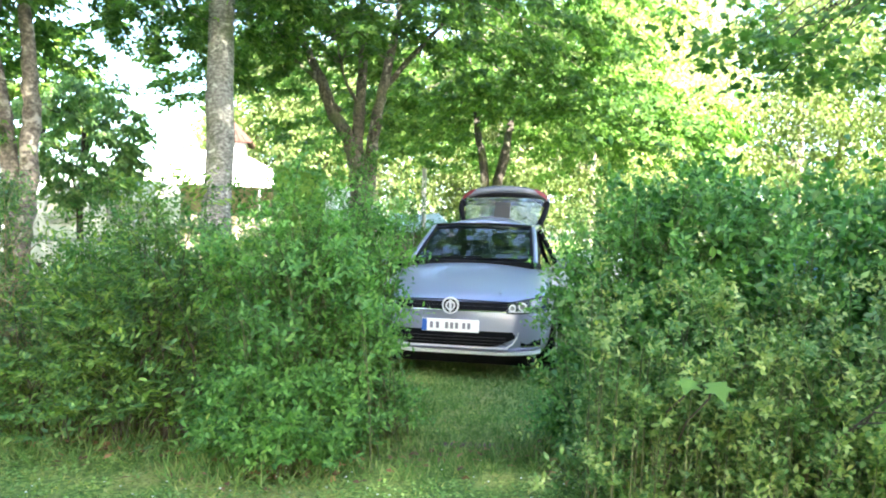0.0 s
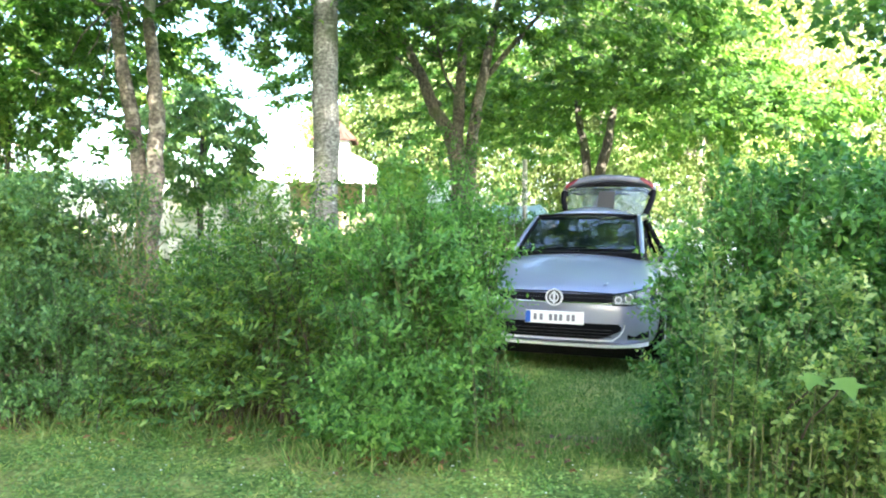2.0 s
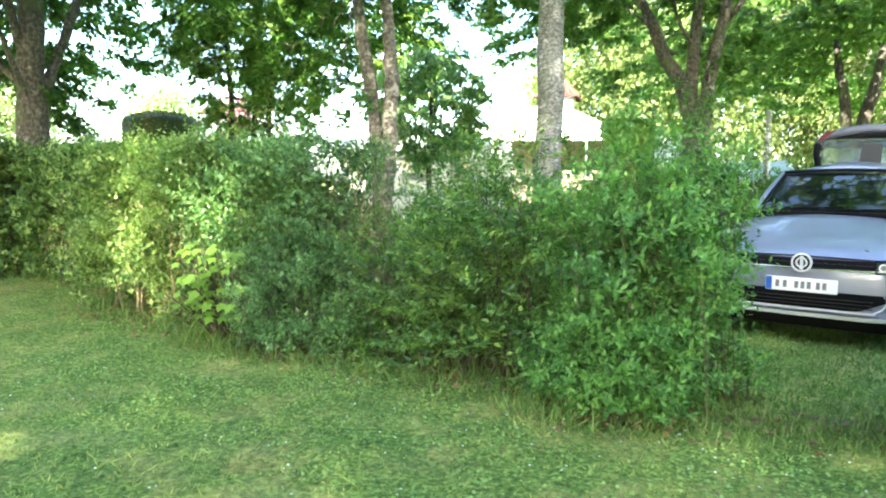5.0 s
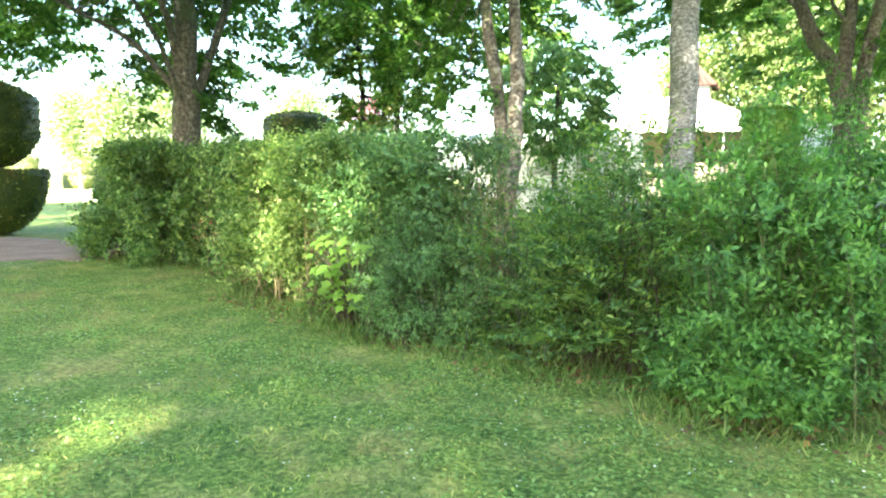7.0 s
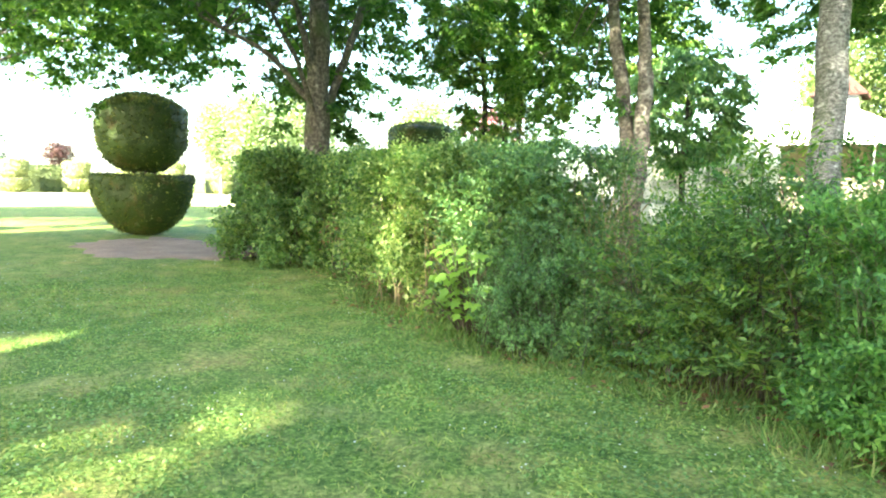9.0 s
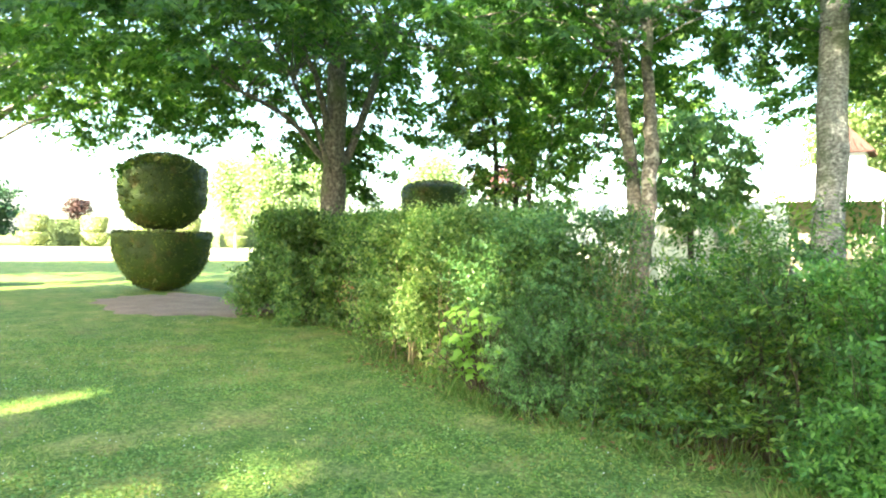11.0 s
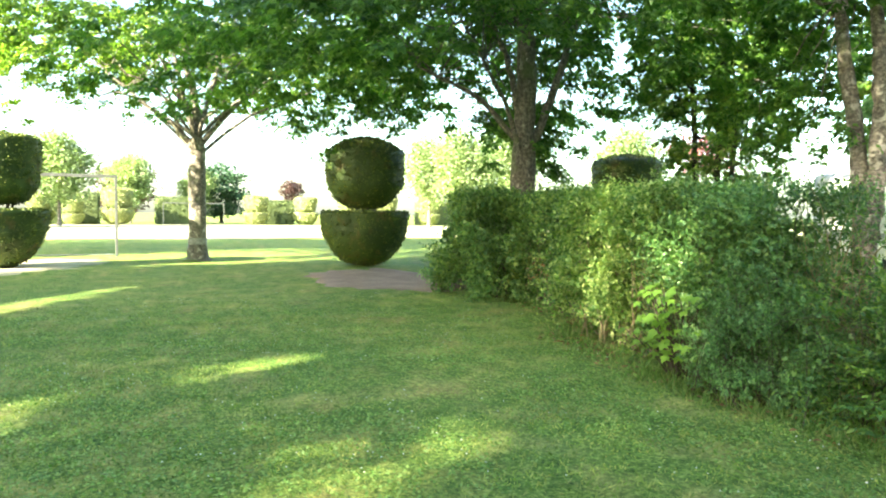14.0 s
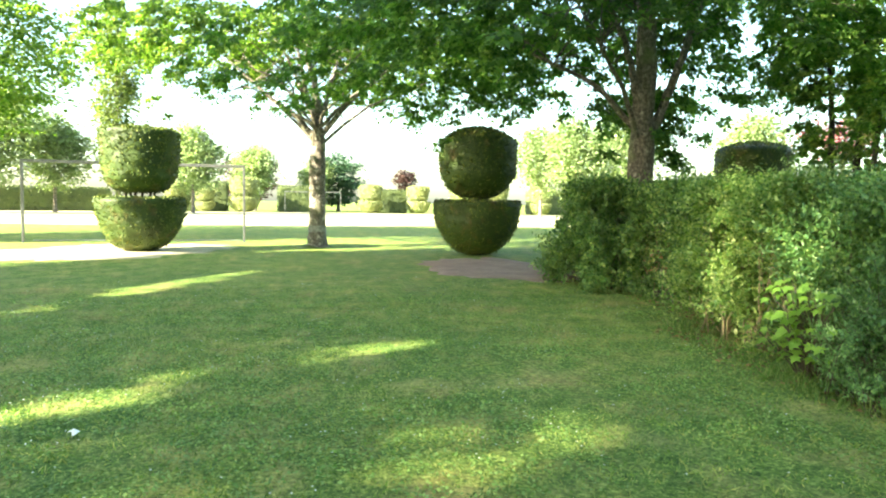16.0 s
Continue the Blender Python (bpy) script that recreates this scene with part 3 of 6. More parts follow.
def bush(name, place, radii, leaf, label, seed, canes, squat=0.9, **more):
    """A round bush of canes fanning from one stool."""
    rng = np.random.default_rng(seed + 500)
    d = unit(rng.normal(size=(canes * 3, 3)) * (1, 1, 0.9))
    d = d[d[:, 2] > -0.6][:canes]
    uneven = 1 + 0.3 * hump(d * 1.6, 1.0, seed)
    tip = d * (rng.uniform(0.62, 1.0, canes) * uneven)[:, None] * radii + (0, 0, radii[2] * squat)
    tip[:, 2] = np.maximum(tip[:, 2], 0.1 + 0.15 * rng.random(canes))
    skirt = rng.random(canes) < 0.28
    rim = rng.uniform(0, 2 * np.pi, canes)
    low = np.stack([np.cos(rim) * radii[0] * rng.uniform(0.6, 0.95, canes), np.sin(rim) * radii[1] * rng.uniform(0.6, 0.95, canes), rng.uniform(0.08, 0.6 * radii[2], canes)], -1)
    tip = np.where(skirt[:, None], low, tip)
    base = rng.normal(0, 0.3, (canes, 3)) * (radii[0], radii[1], 0) - (0, 0, 0.02)
    base = np.where(skirt[:, None], low * (0.65, 0.65, 0) - (0, 0, 0.02), base)
    return caned(name, pose(*place), base, tip, leaf, label, seed, **more)


def wild_hedge(name, m, size, leaf, label, seed, canes, fall=0.0, **more):
    """A grown-out hedge of canes standing in a row; size is length, depth and height, which falls off along the row."""
    rng = np.random.default_rng(seed + 500)
    lx, ly, h = size
    x = rng.uniform(0, lx, canes)
    base = np.stack([x, rng.uniform(0.35, 0.65, canes) * ly, 0 * x - 0.02], -1)
    a = rng.uniform(-0.25, np.pi + 0.1, canes)
    r = rng.uniform(0.78, 1.03, canes)
    up = np.clip(np.sin(a), 0, 1) ** 0.55
    tip = np.stack([x + rng.normal(0, 0.22, canes), ly / 2 - r * np.sign(np.cos(a)) * np.abs(np.cos(a)) ** 0.6 * ly / 2, np.maximum(0.15, h * r * (0.12 + 0.88 * up))], -1)
    tip[:, 2] *= 1 + 0.12 * hump(tip * (1, 1, 0), 1.3, seed)
    tip[:, 2] *= 1.0 - fall * x / lx
    skirt = rng.random(canes) < 0.42
    low = np.stack([x, rng.uniform(-0.05, 0.3, canes) * ly, rng.uniform(0.04, 0.75, canes) * h], -1)
    tip = np.where(skirt[:, None], low, tip)
    base[:, 1] = np.where(skirt, low[:, 1] + 0.12, base[:, 1] + rng.normal(0, 0.15, canes) * ly)
    return caned(name, m, base, tip, leaf, label, seed, category="hedge", **more)


# ---- ground ----
gv, gf = [], []
gx = np.concatenate([np.linspace(-900, -60, 8), np.linspace(-50, 40, 91), np.linspace(60, 900, 8)])
gy = np.concatenate([np.linspace(-900, -60, 8), np.linspace(-40, 50, 91), np.linspace(70, 900, 8)])
X, Y = np.meshgrid(gx, gy, indexing="ij")
near = np.exp(-((X + 4) ** 2 + (Y - 3) ** 2) / 900)
Z = np.array([noise.noise(Vector((x * 0.35, y * 0.35, 3))) for x, y in zip(X.ravel(), Y.ravel())]).reshape(X.shape) * 0.02 * near
i, j = np.meshgrid(np.arange(len(gx) - 1), np.arange(len(gy) - 1), indexing="ij")
w = len(gy)
single("ground", mesh_of("ground", [(np.stack([X, Y, Z], -1).reshape(-1, 3),
       np.stack([i * w + j, (i + 1) * w + j, (i + 1) * w + j + 1, i * w + j + 1], -1).reshape(-1, 4))], True), LAWN, pose(0, 0, 0),
       "mown green lawn with daisies and worn spots", "lawn", kind="structure")


def patch(name, m, rx, ry, mat, label, seed, lift=0.03):
    """A low mound of bare ground with a ragged rim."""
    rng = np.random.default_rng(seed)
    k = np.arange(56) * 2 * np.pi / 56
    rim = np.array([1 + 0.3 * noise.noise(Vector((math.cos(a) * 1.5, math.sin(a) * 1.5, seed))) + 0.3 * noise.noise(Vector((math.cos(a) * 7, math.sin(a) * 7, seed))) for a in k])
    v = [np.zeros((1, 3)) + (0, 0, lift)]
    for s, z in ((0.35, lift), (0.7, lift * 0.95), (0.93, lift * 0.8), (1.0, -0.03)):
        ring = np.stack([np.cos(k) * rx * s * rim, np.sin(k) * ry * s * rim, z + 0 * k], -1)
        v.append(ring + rng.normal(0, 0.004, ring.shape) * (1, 1, 1 if s < 0.95 else 0))
    a = np.arange(56)
    b = (a + 1) % 56
    quads = np.concatenate([np.stack([1 + 56 * q + a, 1 + 56 * (q + 1) + a, 1 + 56 * (q + 1) + b, 1 + 56 * q + b], -1) for q in range(3)])
    v = np.concatenate(v)
    tris = np.stack([0 * a, 1 + a, 1 + b], -1)
    me = mesh_of(name, [(v, quads), (v[:57], tris)], True)
    return single(name, me, mat, m, label, "soil", kind="structure")


patch("soil_patch", pose(-12.65, 5.75, 0, 0, 0, 0), 2.7, 1.45, SOIL, "bare reddish soil round the clipped yew", 3)
patch("worn_goalmouth", pose(-18.4, -2.8, 0, 0, 0, -40), 3.7, 2.6, soil_material("dry_soil", (0.34, 0.31, 0.2), (0.52, 0.47, 0.33)), "bare dry pale ground round the goal", 4, 0.015)
patch("worn_ground", pose(-0.62, 5.65, 0, 0, 0, 5), 0.6, 0.8, EARTH, "bare dark earth under the bushes", 5, 0.02)
patch("worn_ground", pose(-6.2, 6.6, 0, 0, 0, -8), 3.4, 0.45, EARTH, "bare dark earth under the bushes", 8, 0.02)
patch("worn_ground", pose(3.9, 5.1, 0, 0, 0, 0), 3.2, 0.6, EARTH, "bare dark earth under the bushes", 9, 0.02)


def pitch():
    """The dry, pale playing field beyond the lawn, with a ragged edge."""
    v, f = [], []
    ys = np.linspace(-70, 90, 81)
    for y in ys:
        x0 = -37 + 2.5 * noise.noise(Vector((y * 0.12, 1, 0))) + 1.2 * noise.noise(Vector((y * 0.6, 2, 0)))
        v += [(-79, y, 0.006), (-55, y, 0.008), (x0 - 0.4, y, 0.008), (x0, y, -0.02)]
    for k in range(80):
        f += [(4 * k + c, 4 * k + 4 + c, 4 * k + 5 + c, 4 * k + 1 + c) for c in range(3)]
    return mesh_of("pitch", [(np.array(v), np.array(f)[:, ::-1])])


single("pitch", pitch(), soil_material("dry_grass", (0.3, 0.3, 0.16), (0.5, 0.47, 0.3)), pose(0, 0, 0), "dry pale mown playing field in full sun", "field", kind="structure")

# ---- hedges and bushes along the lawn ----
hedge("hedge", pose(-10.35, 5.95, 0, 0, 0, 2), (2.2, 1.15, 1.68), PRIVET, "dark green clipped privet hedge end on the lawn", 11, 3500, young=PRIVET_PALE, pale=0.14,
      leaf_size=0.088, long=0.2, each=7, rough=0.26, thin_low=0.55, stems=30, tufts=0.9, holes=-0.17, shape="four")
hedge("hedge", pose(-8.1, 6.3, 0, 0, 0, -6), (2.75, 0.9, 1.66), PRIVET, "green privet hedge standing back, thin at its foot", 12, 4200, young=PRIVET_PALE, pale=0.26,
      leaf_size=0.066, long=0.19, each=6, rough=0.2, thin_low=0.6, stems=46, tufts=0.5, twig=TWIG_TAN, holes=-0.32, shape="four")
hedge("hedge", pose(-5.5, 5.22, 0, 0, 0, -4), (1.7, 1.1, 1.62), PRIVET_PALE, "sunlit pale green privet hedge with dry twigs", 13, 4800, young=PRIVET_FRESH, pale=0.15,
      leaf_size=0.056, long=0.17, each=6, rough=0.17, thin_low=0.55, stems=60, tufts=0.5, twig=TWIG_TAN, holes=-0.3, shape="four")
hedge("hedge", pose(-3.95, 5.12, 0, 0, 0, -2), (1.28, 1.05, 1.6), PRIVET, "dark green clipped privet hedge with a flat top", 14, 5000, young=PRIVET_BLUE, pale=0.16,
      leaf_size=0.044, long=0.15, each=6, rough=0.15, thin_low=0.55, stems=34, tufts=0.4, holes=-0.32, shape="six")
bush("bush", (-10.65, 6.35, 0), (0.5, 0.4, 0.72), PRIVET_BLUE, "broad-leaved bluish shrub at the hedge's end", 28, 34, sides=6, each=6, long=0.24, leaf_size=0.11, aspect=0.7, stems=8, start=0.25)
bush("bush", (-2.62, 4.95, 0), (0.78, 0.48, 0.55), PRIVET_BLUE, "bluish green privet bush at the hedge foot", 21, 240, sides=15, each=7, long=0.14, leaf_size=0.04, aspect=0.5, young=PRIVET_COOL, pale=0.25, core=0.5, start=0.1, shape="four")
bush("bush", (-2.4, 5.5, 0), (0.56, 0.35, 0.92), HORNBEAM, "thin straggling bush with bare straw-brown twigs", 22, 120, sides=6, each=8, long=0.24, leaf_size=0.05, aspect=0.42, stems=60, flatness=0.6, level=0.5, twig=TWIG_TAN, start=0.35)
bush("bush", (-1.6, 5.12, 0), (0.6, 0.5, 0.6), HORNBEAM, "low dark hornbeam with level sprays", 26, 60, sides=10, each=15, long=0.42, leaf_size=0.056, aspect=0.4, stems=16, flatness=0.95, level=0.88, young=HORNBEAM_PALE, pale=0.3, start=0.1)
bush("bush", (-1.02, 5.2, 0), (0.7, 0.55, 0.88), HORNBEAM, "hornbeam bush with level leafy sprays", 23, 105, sides=10, each=16, long=0.5, leaf_size=0.06, aspect=0.4,
     stems=20, flatness=0.95, level=0.88, young=HORNBEAM_PALE, pale=0.34, start=0.08)
bush("bush", (-0.13, 4.92, 0), (0.62, 0.56, 0.86), WILLOWY, "fresh green honeysuckle bush with arching shoots", 24, 340, sides=14, each=8, long=0.22, leaf_size=0.058, aspect=0.42, stems=24, young=HONEY_PALE, pale=0.5, start=0.03, shape="four", twig=TWIG_GREEN)
bush("bush", (0.22, 5.3, 0), (0.36, 0.34, 0.92), WILLOWY, "tall leafy honeysuckle shoots beside the gap", 29, 110, sides=12, each=8, long=0.22, leaf_size=0.058, aspect=0.42, stems=10, young=HONEY_PALE, pale=0.5, start=0.45, shape="four", twig=TWIG_GREEN)
bush("bush", (-0.1, 4.62, 0), (0.42, 0.3, 0.34), WILLOWY, "low green shoots at the honeysuckle's foot", 27, 120, sides=11, each=8, long=0.18, leaf_size=0.055, aspect=0.42, stems=4, young=HONEY_PALE, pale=0.36, start=0.05, twig=TWIG_GREEN)
wild_hedge("hedge", pose(1.9, 4.6, 0, 0, 0, -3), (5.4, 1.6, 1.82), WILLOWY, "grown-out green hedge beside the car's gap", 31, 1100, fall=0.1, sides=12, each=8, long=0.22, leaf_size=0.07, aspect=0.46, stems=20, shape="four",
           young=HONEY_PALE, pale=0.2, start=0.05, core=2.0, twig=TWIG_GREEN)
bush("bush", (1.94, 5.1, 0), (0.64, 0.62, 0.95), WILLOWY, "green bush at the side of the gap in the hedge", 33, 330, sides=14, each=8, long=0.22, leaf_size=0.06, aspect=0.44, stems=10, young=HONEY_PALE, pale=0.34, start=0.03, shape="four", twig=TWIG_GREEN)
wild_hedge("hedge", pose(1.47, 3.9, 0, 0, 0, -2), (4.2, 0.95, 1.2), PRIVET_WILD, "pale small-leaved privet grown out of the hedge", 32, 640, sides=14, each=8, long=0.16, leaf_size=0.046, aspect=0.5, stems=4, young=PRIVET_FRESH, pale=0.28,
           start=0.04, shape="four", low=0.03, core=0.5, twig=TWIG_GREEN)

for x, y, rx, h, s in ((-0.75, 8.6, 0.9, 0.66, 34), (-2.5, 8.6, 0.9, 0.95, 40), (-1.7, 8.9, 0.9, 1.0, 45), (-3.6, 9.6, 1.0, 0.5, 35), (0.75, 12.6, 1.0, 1.05, 36), (-6.3, 8.9, 1.0, 0.6, 37), (5.5, 11, 1.8, 1.1, 38), (-2.4, 13.2, 1.2, 0.8, 39), (3.4, 13.8, 1.5, 1.25, 41), (7.4, 14.2, 1.9, 1.5, 42), (4.4, 17.6, 1.4, 1.2, 43), (-1.1, 13.4, 0.95, 1.75, 44), (-0.3, 13.9, 0.75, 1.5, 47), (-3.4, 8.9, 0.9, 0.98, 46)):
    bush("bush", (x, y, 0), (rx, 0.7, h), WILLOWY, "green bush between the camping pitches", s, 80, sides=11, long=0.3, each=8, leaf_size=0.08, aspect=0.5, stems=8, shape="four", start=0.1)


# ---- trees ----
# in a dome: boughs, sprays on each bough, twigs on each spray, leaves on each twig (flat), twig length (spread)
tree("tree", (-2.77, 10.74, 0), [[(0, 0, 0, 0.235), (0.02, 0, 2.0, 0.2), (0.0, 0.02, 4.5, 0.18), (0.05, 0, 8, 0.14), (0.1, 0, 12, 0.05)]],
     None, None, 27, 6, 0.115, MAPLE, BARK_GREY, "tall tree with a straight grey blotched trunk", seed=41, limbs=22, dome=(2.8, 6.5, 1.0, 11.0, 0.1, 0.3), droop=0.6, twigs=5, flat=12, spread=0.7,
     shape="three", aspect=0.9, hang=((-0.75, -0.2, 4.3), (0.7, 0.2, 4.7)))
tree("tree", (-1.32, 14.7, 0), [
     [(0.02, 0, 0, 0.27), (0.0, 0, 1.6, 0.23), (0.0, 0, 2.4, 0.22), (-0.14, 0, 2.85, 0.17), (-0.32, 0, 3.3, 0.14), (-0.6, 0, 3.7, 0.125), (-0.82, 0, 4.3, 0.1), (-1.15, 0.1, 4.95, 0.08), (-1.7, 0.1, 5.9, 0.05), (-2.3, 0, 7.2, 0.02)],
     [(-0.06, 0, 2.5, 0.13), (-0.1, 0.04, 3.35, 0.115), (-0.04, 0, 4.3, 0.1), (0.0, 0, 5.2, 0.08), (-0.08, 0.1, 6.1, 0.06), (0, 0.1, 8, 0.02)],
     [(0.1, 0, 1.9, 0.14), (0.19, 0, 2.9, 0.125), (0.29, 0, 3.75, 0.11), (0.42, -0.05, 4.3, 0.1), (0.62, -0.1, 5.3, 0.075), (0.8, 0, 6.2, 0.05), (1.1, 0, 7.8, 0.02)],
     [(0.4, 0, 4.2, 0.06), (0.97, -0.1, 4.85, 0.05), (1.73, -0.1, 5.7, 0.035), (2.6, 0, 6.5, 0.015)],
     [(-0.45, 0, 3.75, 0.05), (-1.07, 0, 4.5, 0.04), (-1.65, 0.1, 4.95, 0.03), (-2.4, 0, 5.35, 0.015)],
     [(0.05, 0, 3.7, 0.04), (-0.35, -0.1, 4.3, 0.03), (-0.5, -0.1, 4.9, 0.02)]],
     None, None, 105, 6, 0.14, MAPLE_MID, BARK_MAPLE, "maple with several stems forking low from one trunk", seed=42, limbs=46, dome=(4.4, 5.5, 1.1, 9.0, 0.3, -0.2), droop=0.6, twigs=5, flat=12, spread=0.75,
     shape="three", limb_r=0.22)
tree("tree", (1.45, 20.9, 0), [[(-0.2, 0, 0, 0.17), (-0.18, 0, 2.8, 0.13), (-0.26, 0, 3.6, 0.12), (-0.4, 0, 4.1, 0.1), (-0.7, 0, 6.2, 0.06), (-1.0, 0, 8, 0.03)],
     [(0.05, 0, 0, 0.18), (0.12, 0, 2.7, 0.16), (0.36, 0, 3.6, 0.14), (0.5, 0, 4.6, 0.1), (0.55, 0, 5.6, 0.08), (0.8, 0, 8, 0.03)]],
     None, None, 130, 6, 0.15, MAPLE_MID, BARK_DARK, "broad light green tree with two dark stems", seed=43, limbs=30, dome=(5.4, 5.3, 1.7, 9.8, 0.9, 0), droop=0.6, twigs=5, flat=11, spread=0.8,
     shape="four", aspect=0.85, limb_r=0.22)
tree("tree", (-4.75, 9.2, 0), [[(0.1, 0, 0, 0.17), (0.08, 0, 1.3, 0.14), (-0.03, 0, 2.1, 0.1), (-0.14, 0, 2.7, 0.095), (-0.28, 0, 3.4, 0.085), (-0.4, 0, 4.6, 0.07), (-0.6, 0, 8, 0.03)],
     [(0.15, 0, 1.1, 0.12), (0.21, 0, 2.0, 0.105), (0.21, 0.03, 2.7, 0.1), (0.16, 0, 3.4, 0.085), (0.12, 0, 4.6, 0.07), (0.3, 0, 8.5, 0.03)]],
     None, None, 50, 6, 0.11, MAPLE, BARK_PALE, "twin-stemmed tree with pale peeling bark", seed=44, limbs=34, dome=(3.1, 4.8, 0.9, 8.5, -0.3, 0.2), droop=0.6, twigs=5, flat=11, spread=0.65,
     shape="three", limb_r=0.25, hang=((-1.5, -0.1, 2.9), (-1.1, 0.2, 3.3), (-0.7, -0.1, 2.6)))
tree("tree", (-6.6, 13.9, 0), [[(0, 0, 0, 0.075), (0, 0, 1.6, 0.06), (0.05, 0, 3.2, 0.04)]],
     (0.05, 0, 2.95), (1.3, 1.25, 1.2), 195, 1, 0.125, ROUND, BARK_DARK, "small tree with a dense round dark green crown", seed=45, limbs=16, hollow=0.62, twigs=5, flat=8, spread=0.5,
     shape="six", aspect=0.5, droop=0.9)
tree("tree", (-10.6, 19.0, 0), [[(0, 0, 0, 0.1), (0, 0, 2.6, 0.08), (0.05, 0, 5.6, 0.03)]],
     (0.0, 0, 5.0), (1.5, 1.4, 1.7), 170, 1, 0.15, MAPLE_PALE, BARK_DARK, "yellow-green sunlit tree behind the round one", seed=55, limbs=14, droop=0.6, twigs=5, flat=9, spread=0.5, shape="six", aspect=0.6)
tree("tree", (-10.3, 12.4, 0), [[(-0.33, 0, 0, 0.065), (-0.53, 0, 2.8, 0.06), (-0.9, 0, 7.2, 0.025)], [(0, 0.1, 0, 0.08), (0.07, 0.1, 3.2, 0.065), (0.1, 0.1, 8.6, 0.025)],
     [(0.27, 0, 0, 0.065), (0.6, 0, 2.9, 0.05), (1.05, 0, 6.6, 0.025)]],
     (0.25, 0.1, 5.6), (1.85, 1.9, 4.2), 400, 1, 0.14, ASH, BARK_DARK, "leafy tree of several thin stems behind the hedge", seed=46, limbs=30, droop=0.6, twigs=6, flat=11, spread=0.8, shape="three", aspect=0.8, hollow=0.3)
tree("tree", (-10.5, 7.68, 0), [[(0, 0, 0, 0.31), (0, -0.01, 1.2, 0.255), (0.0, 0.03, 2.8, 0.225), (0.0, 0.08, 3.8, 0.2), (0.0, 0.05, 4.8, 0.165), (0, -0.02, 5.5, 0.13), (0.1, 0, 8.5, 0.05)],
     [(0, 0.1, 2.45, 0.09), (0.05, 0.41, 3.2, 0.085), (0.05, 0.71, 3.9, 0.075), (0.1, 0.9, 4.55, 0.065), (0.1, 1.2, 5.35, 0.05), (0.3, 1.8, 6.8, 0.02)],
     [(0, 0, 3.0, 0.08), (0.05, -0.23, 3.8, 0.065), (0.05, -0.43, 4.4, 0.055), (0, -0.7, 5.0, 0.045), (-0.2, -1.5, 6.2, 0.02)],
     [(-0.05, 0, 2.7, 0.07), (-0.7, -0.6, 3.7, 0.05), (-1.7, -1.5, 4.4, 0.03)], [(0.1, -0.1, 2.6, 0.05), (0.6, -0.8, 3.5, 0.04), (1.4, -1.9, 4.3, 0.02)]],
     None, None, 190, 6, 0.14, MAPLE, BARK_MAPLE, "big spreading maple with a thick grey trunk", seed=47, limbs=70, dome=(5.5, 5.5, 1.9, 9.2, -0.2, -0.9), droop=0.6, twigs=5, flat=11, spread=0.75,
     shape="three", limb_r=0.2, hang=((-0.7, 0.6, 2.9), (-0.9, 0.9, 3.2), (-0.5, 0.5, 3.4), (-1.2, 0.2, 3.1), (-1.0, 1.1, 2.7)))
young_maple = tree("tree", (-19.73, 2.6, 0), [[(0, 0, 0, 0.3), (0, 0, 0.5, 0.25), (0.03, 0, 2.6, 0.23), (0.03, 0, 3.4, 0.22)],
     [(0, 0, 3.2, 0.14), (0.0, 0.0, 4.0, 0.12), (-0.1, -0.08, 4.8, 0.1), (0.1, -0.3, 5.5, 0.08), (0.1, -0.2, 8, 0.03)], [(0, 0.05, 3.2, 0.09), (0.2, 0.54, 3.86, 0.075), (0.3, 1.2, 4.55, 0.055), (0.6, 2.4, 5.6, 0.02)],
     [(0, -0.05, 3.2, 0.09), (0, -0.69, 3.87, 0.075), (0.1, -1.3, 4.25, 0.055), (0, -2.6, 5.4, 0.02)], [(0, 0, 3.3, 0.09), (0.6, -0.4, 4.6, 0.06), (1.5, -0.9, 6.4, 0.02)],
     [(0, 0.05, 3.6, 0.08), (-0.3, 0.47, 5.0, 0.06), (-1.0, 0.9, 6.4, 0.02)], [(0.1, -0.05, 3.5, 0.07), (0.3, -0.5, 4.6, 0.05), (0.4, -1.1, 5.8, 0.02)], [(0.1, 0.05, 3.5, 0.06), (0.4, 0.9, 4.4, 0.04), (0.8, 1.9, 5.0, 0.02)]],
     None, None, 150, 6, 0.12, MAPLE_PALE, BARK_PALE, "young maple on the lawn, limbs fanning from one knot", seed=48, limbs=60, dome=(5.9, 6.0, 1.1, 9.2, 0, 0), droop=0.6, twigs=5, flat=11, spread=0.7, shape="four", aspect=0.85, limb_r=0.22)
# grainy whitish band round the lower trunk
part("whitish_ring", mesh_of("whitish_ring", [tube([(0, 0, 0.44), (0, 0, 0.5), (0.01, 0, 0.6), (0.01, 0, 0.64)], (0.256, 0.262, 0.259, 0.252), 16)], True), plain("whitish_ring_colour", (0.42, 0.42, 0.38), 0.9, grain=0.6, scale=14),
     young_maple, "whitish ring on the bark")
tree("tree", (-28.4, -10.9, 0), [[(0, 0, 0, 0.2), (0, 0, 2, 0.17), (0.1, 0, 4, 0.12), (0, 0, 8, 0.03)]],
     (-0.2, 0.8, 7.2), (4.7, 4.6, 4.2), 170, 95, 0.2, MAPLE_PALE, BARK_PALE, "light green maple at the edge of the lawn", seed=49, spread=0.6, flat=0.22, low=-0.95, limbs=20)


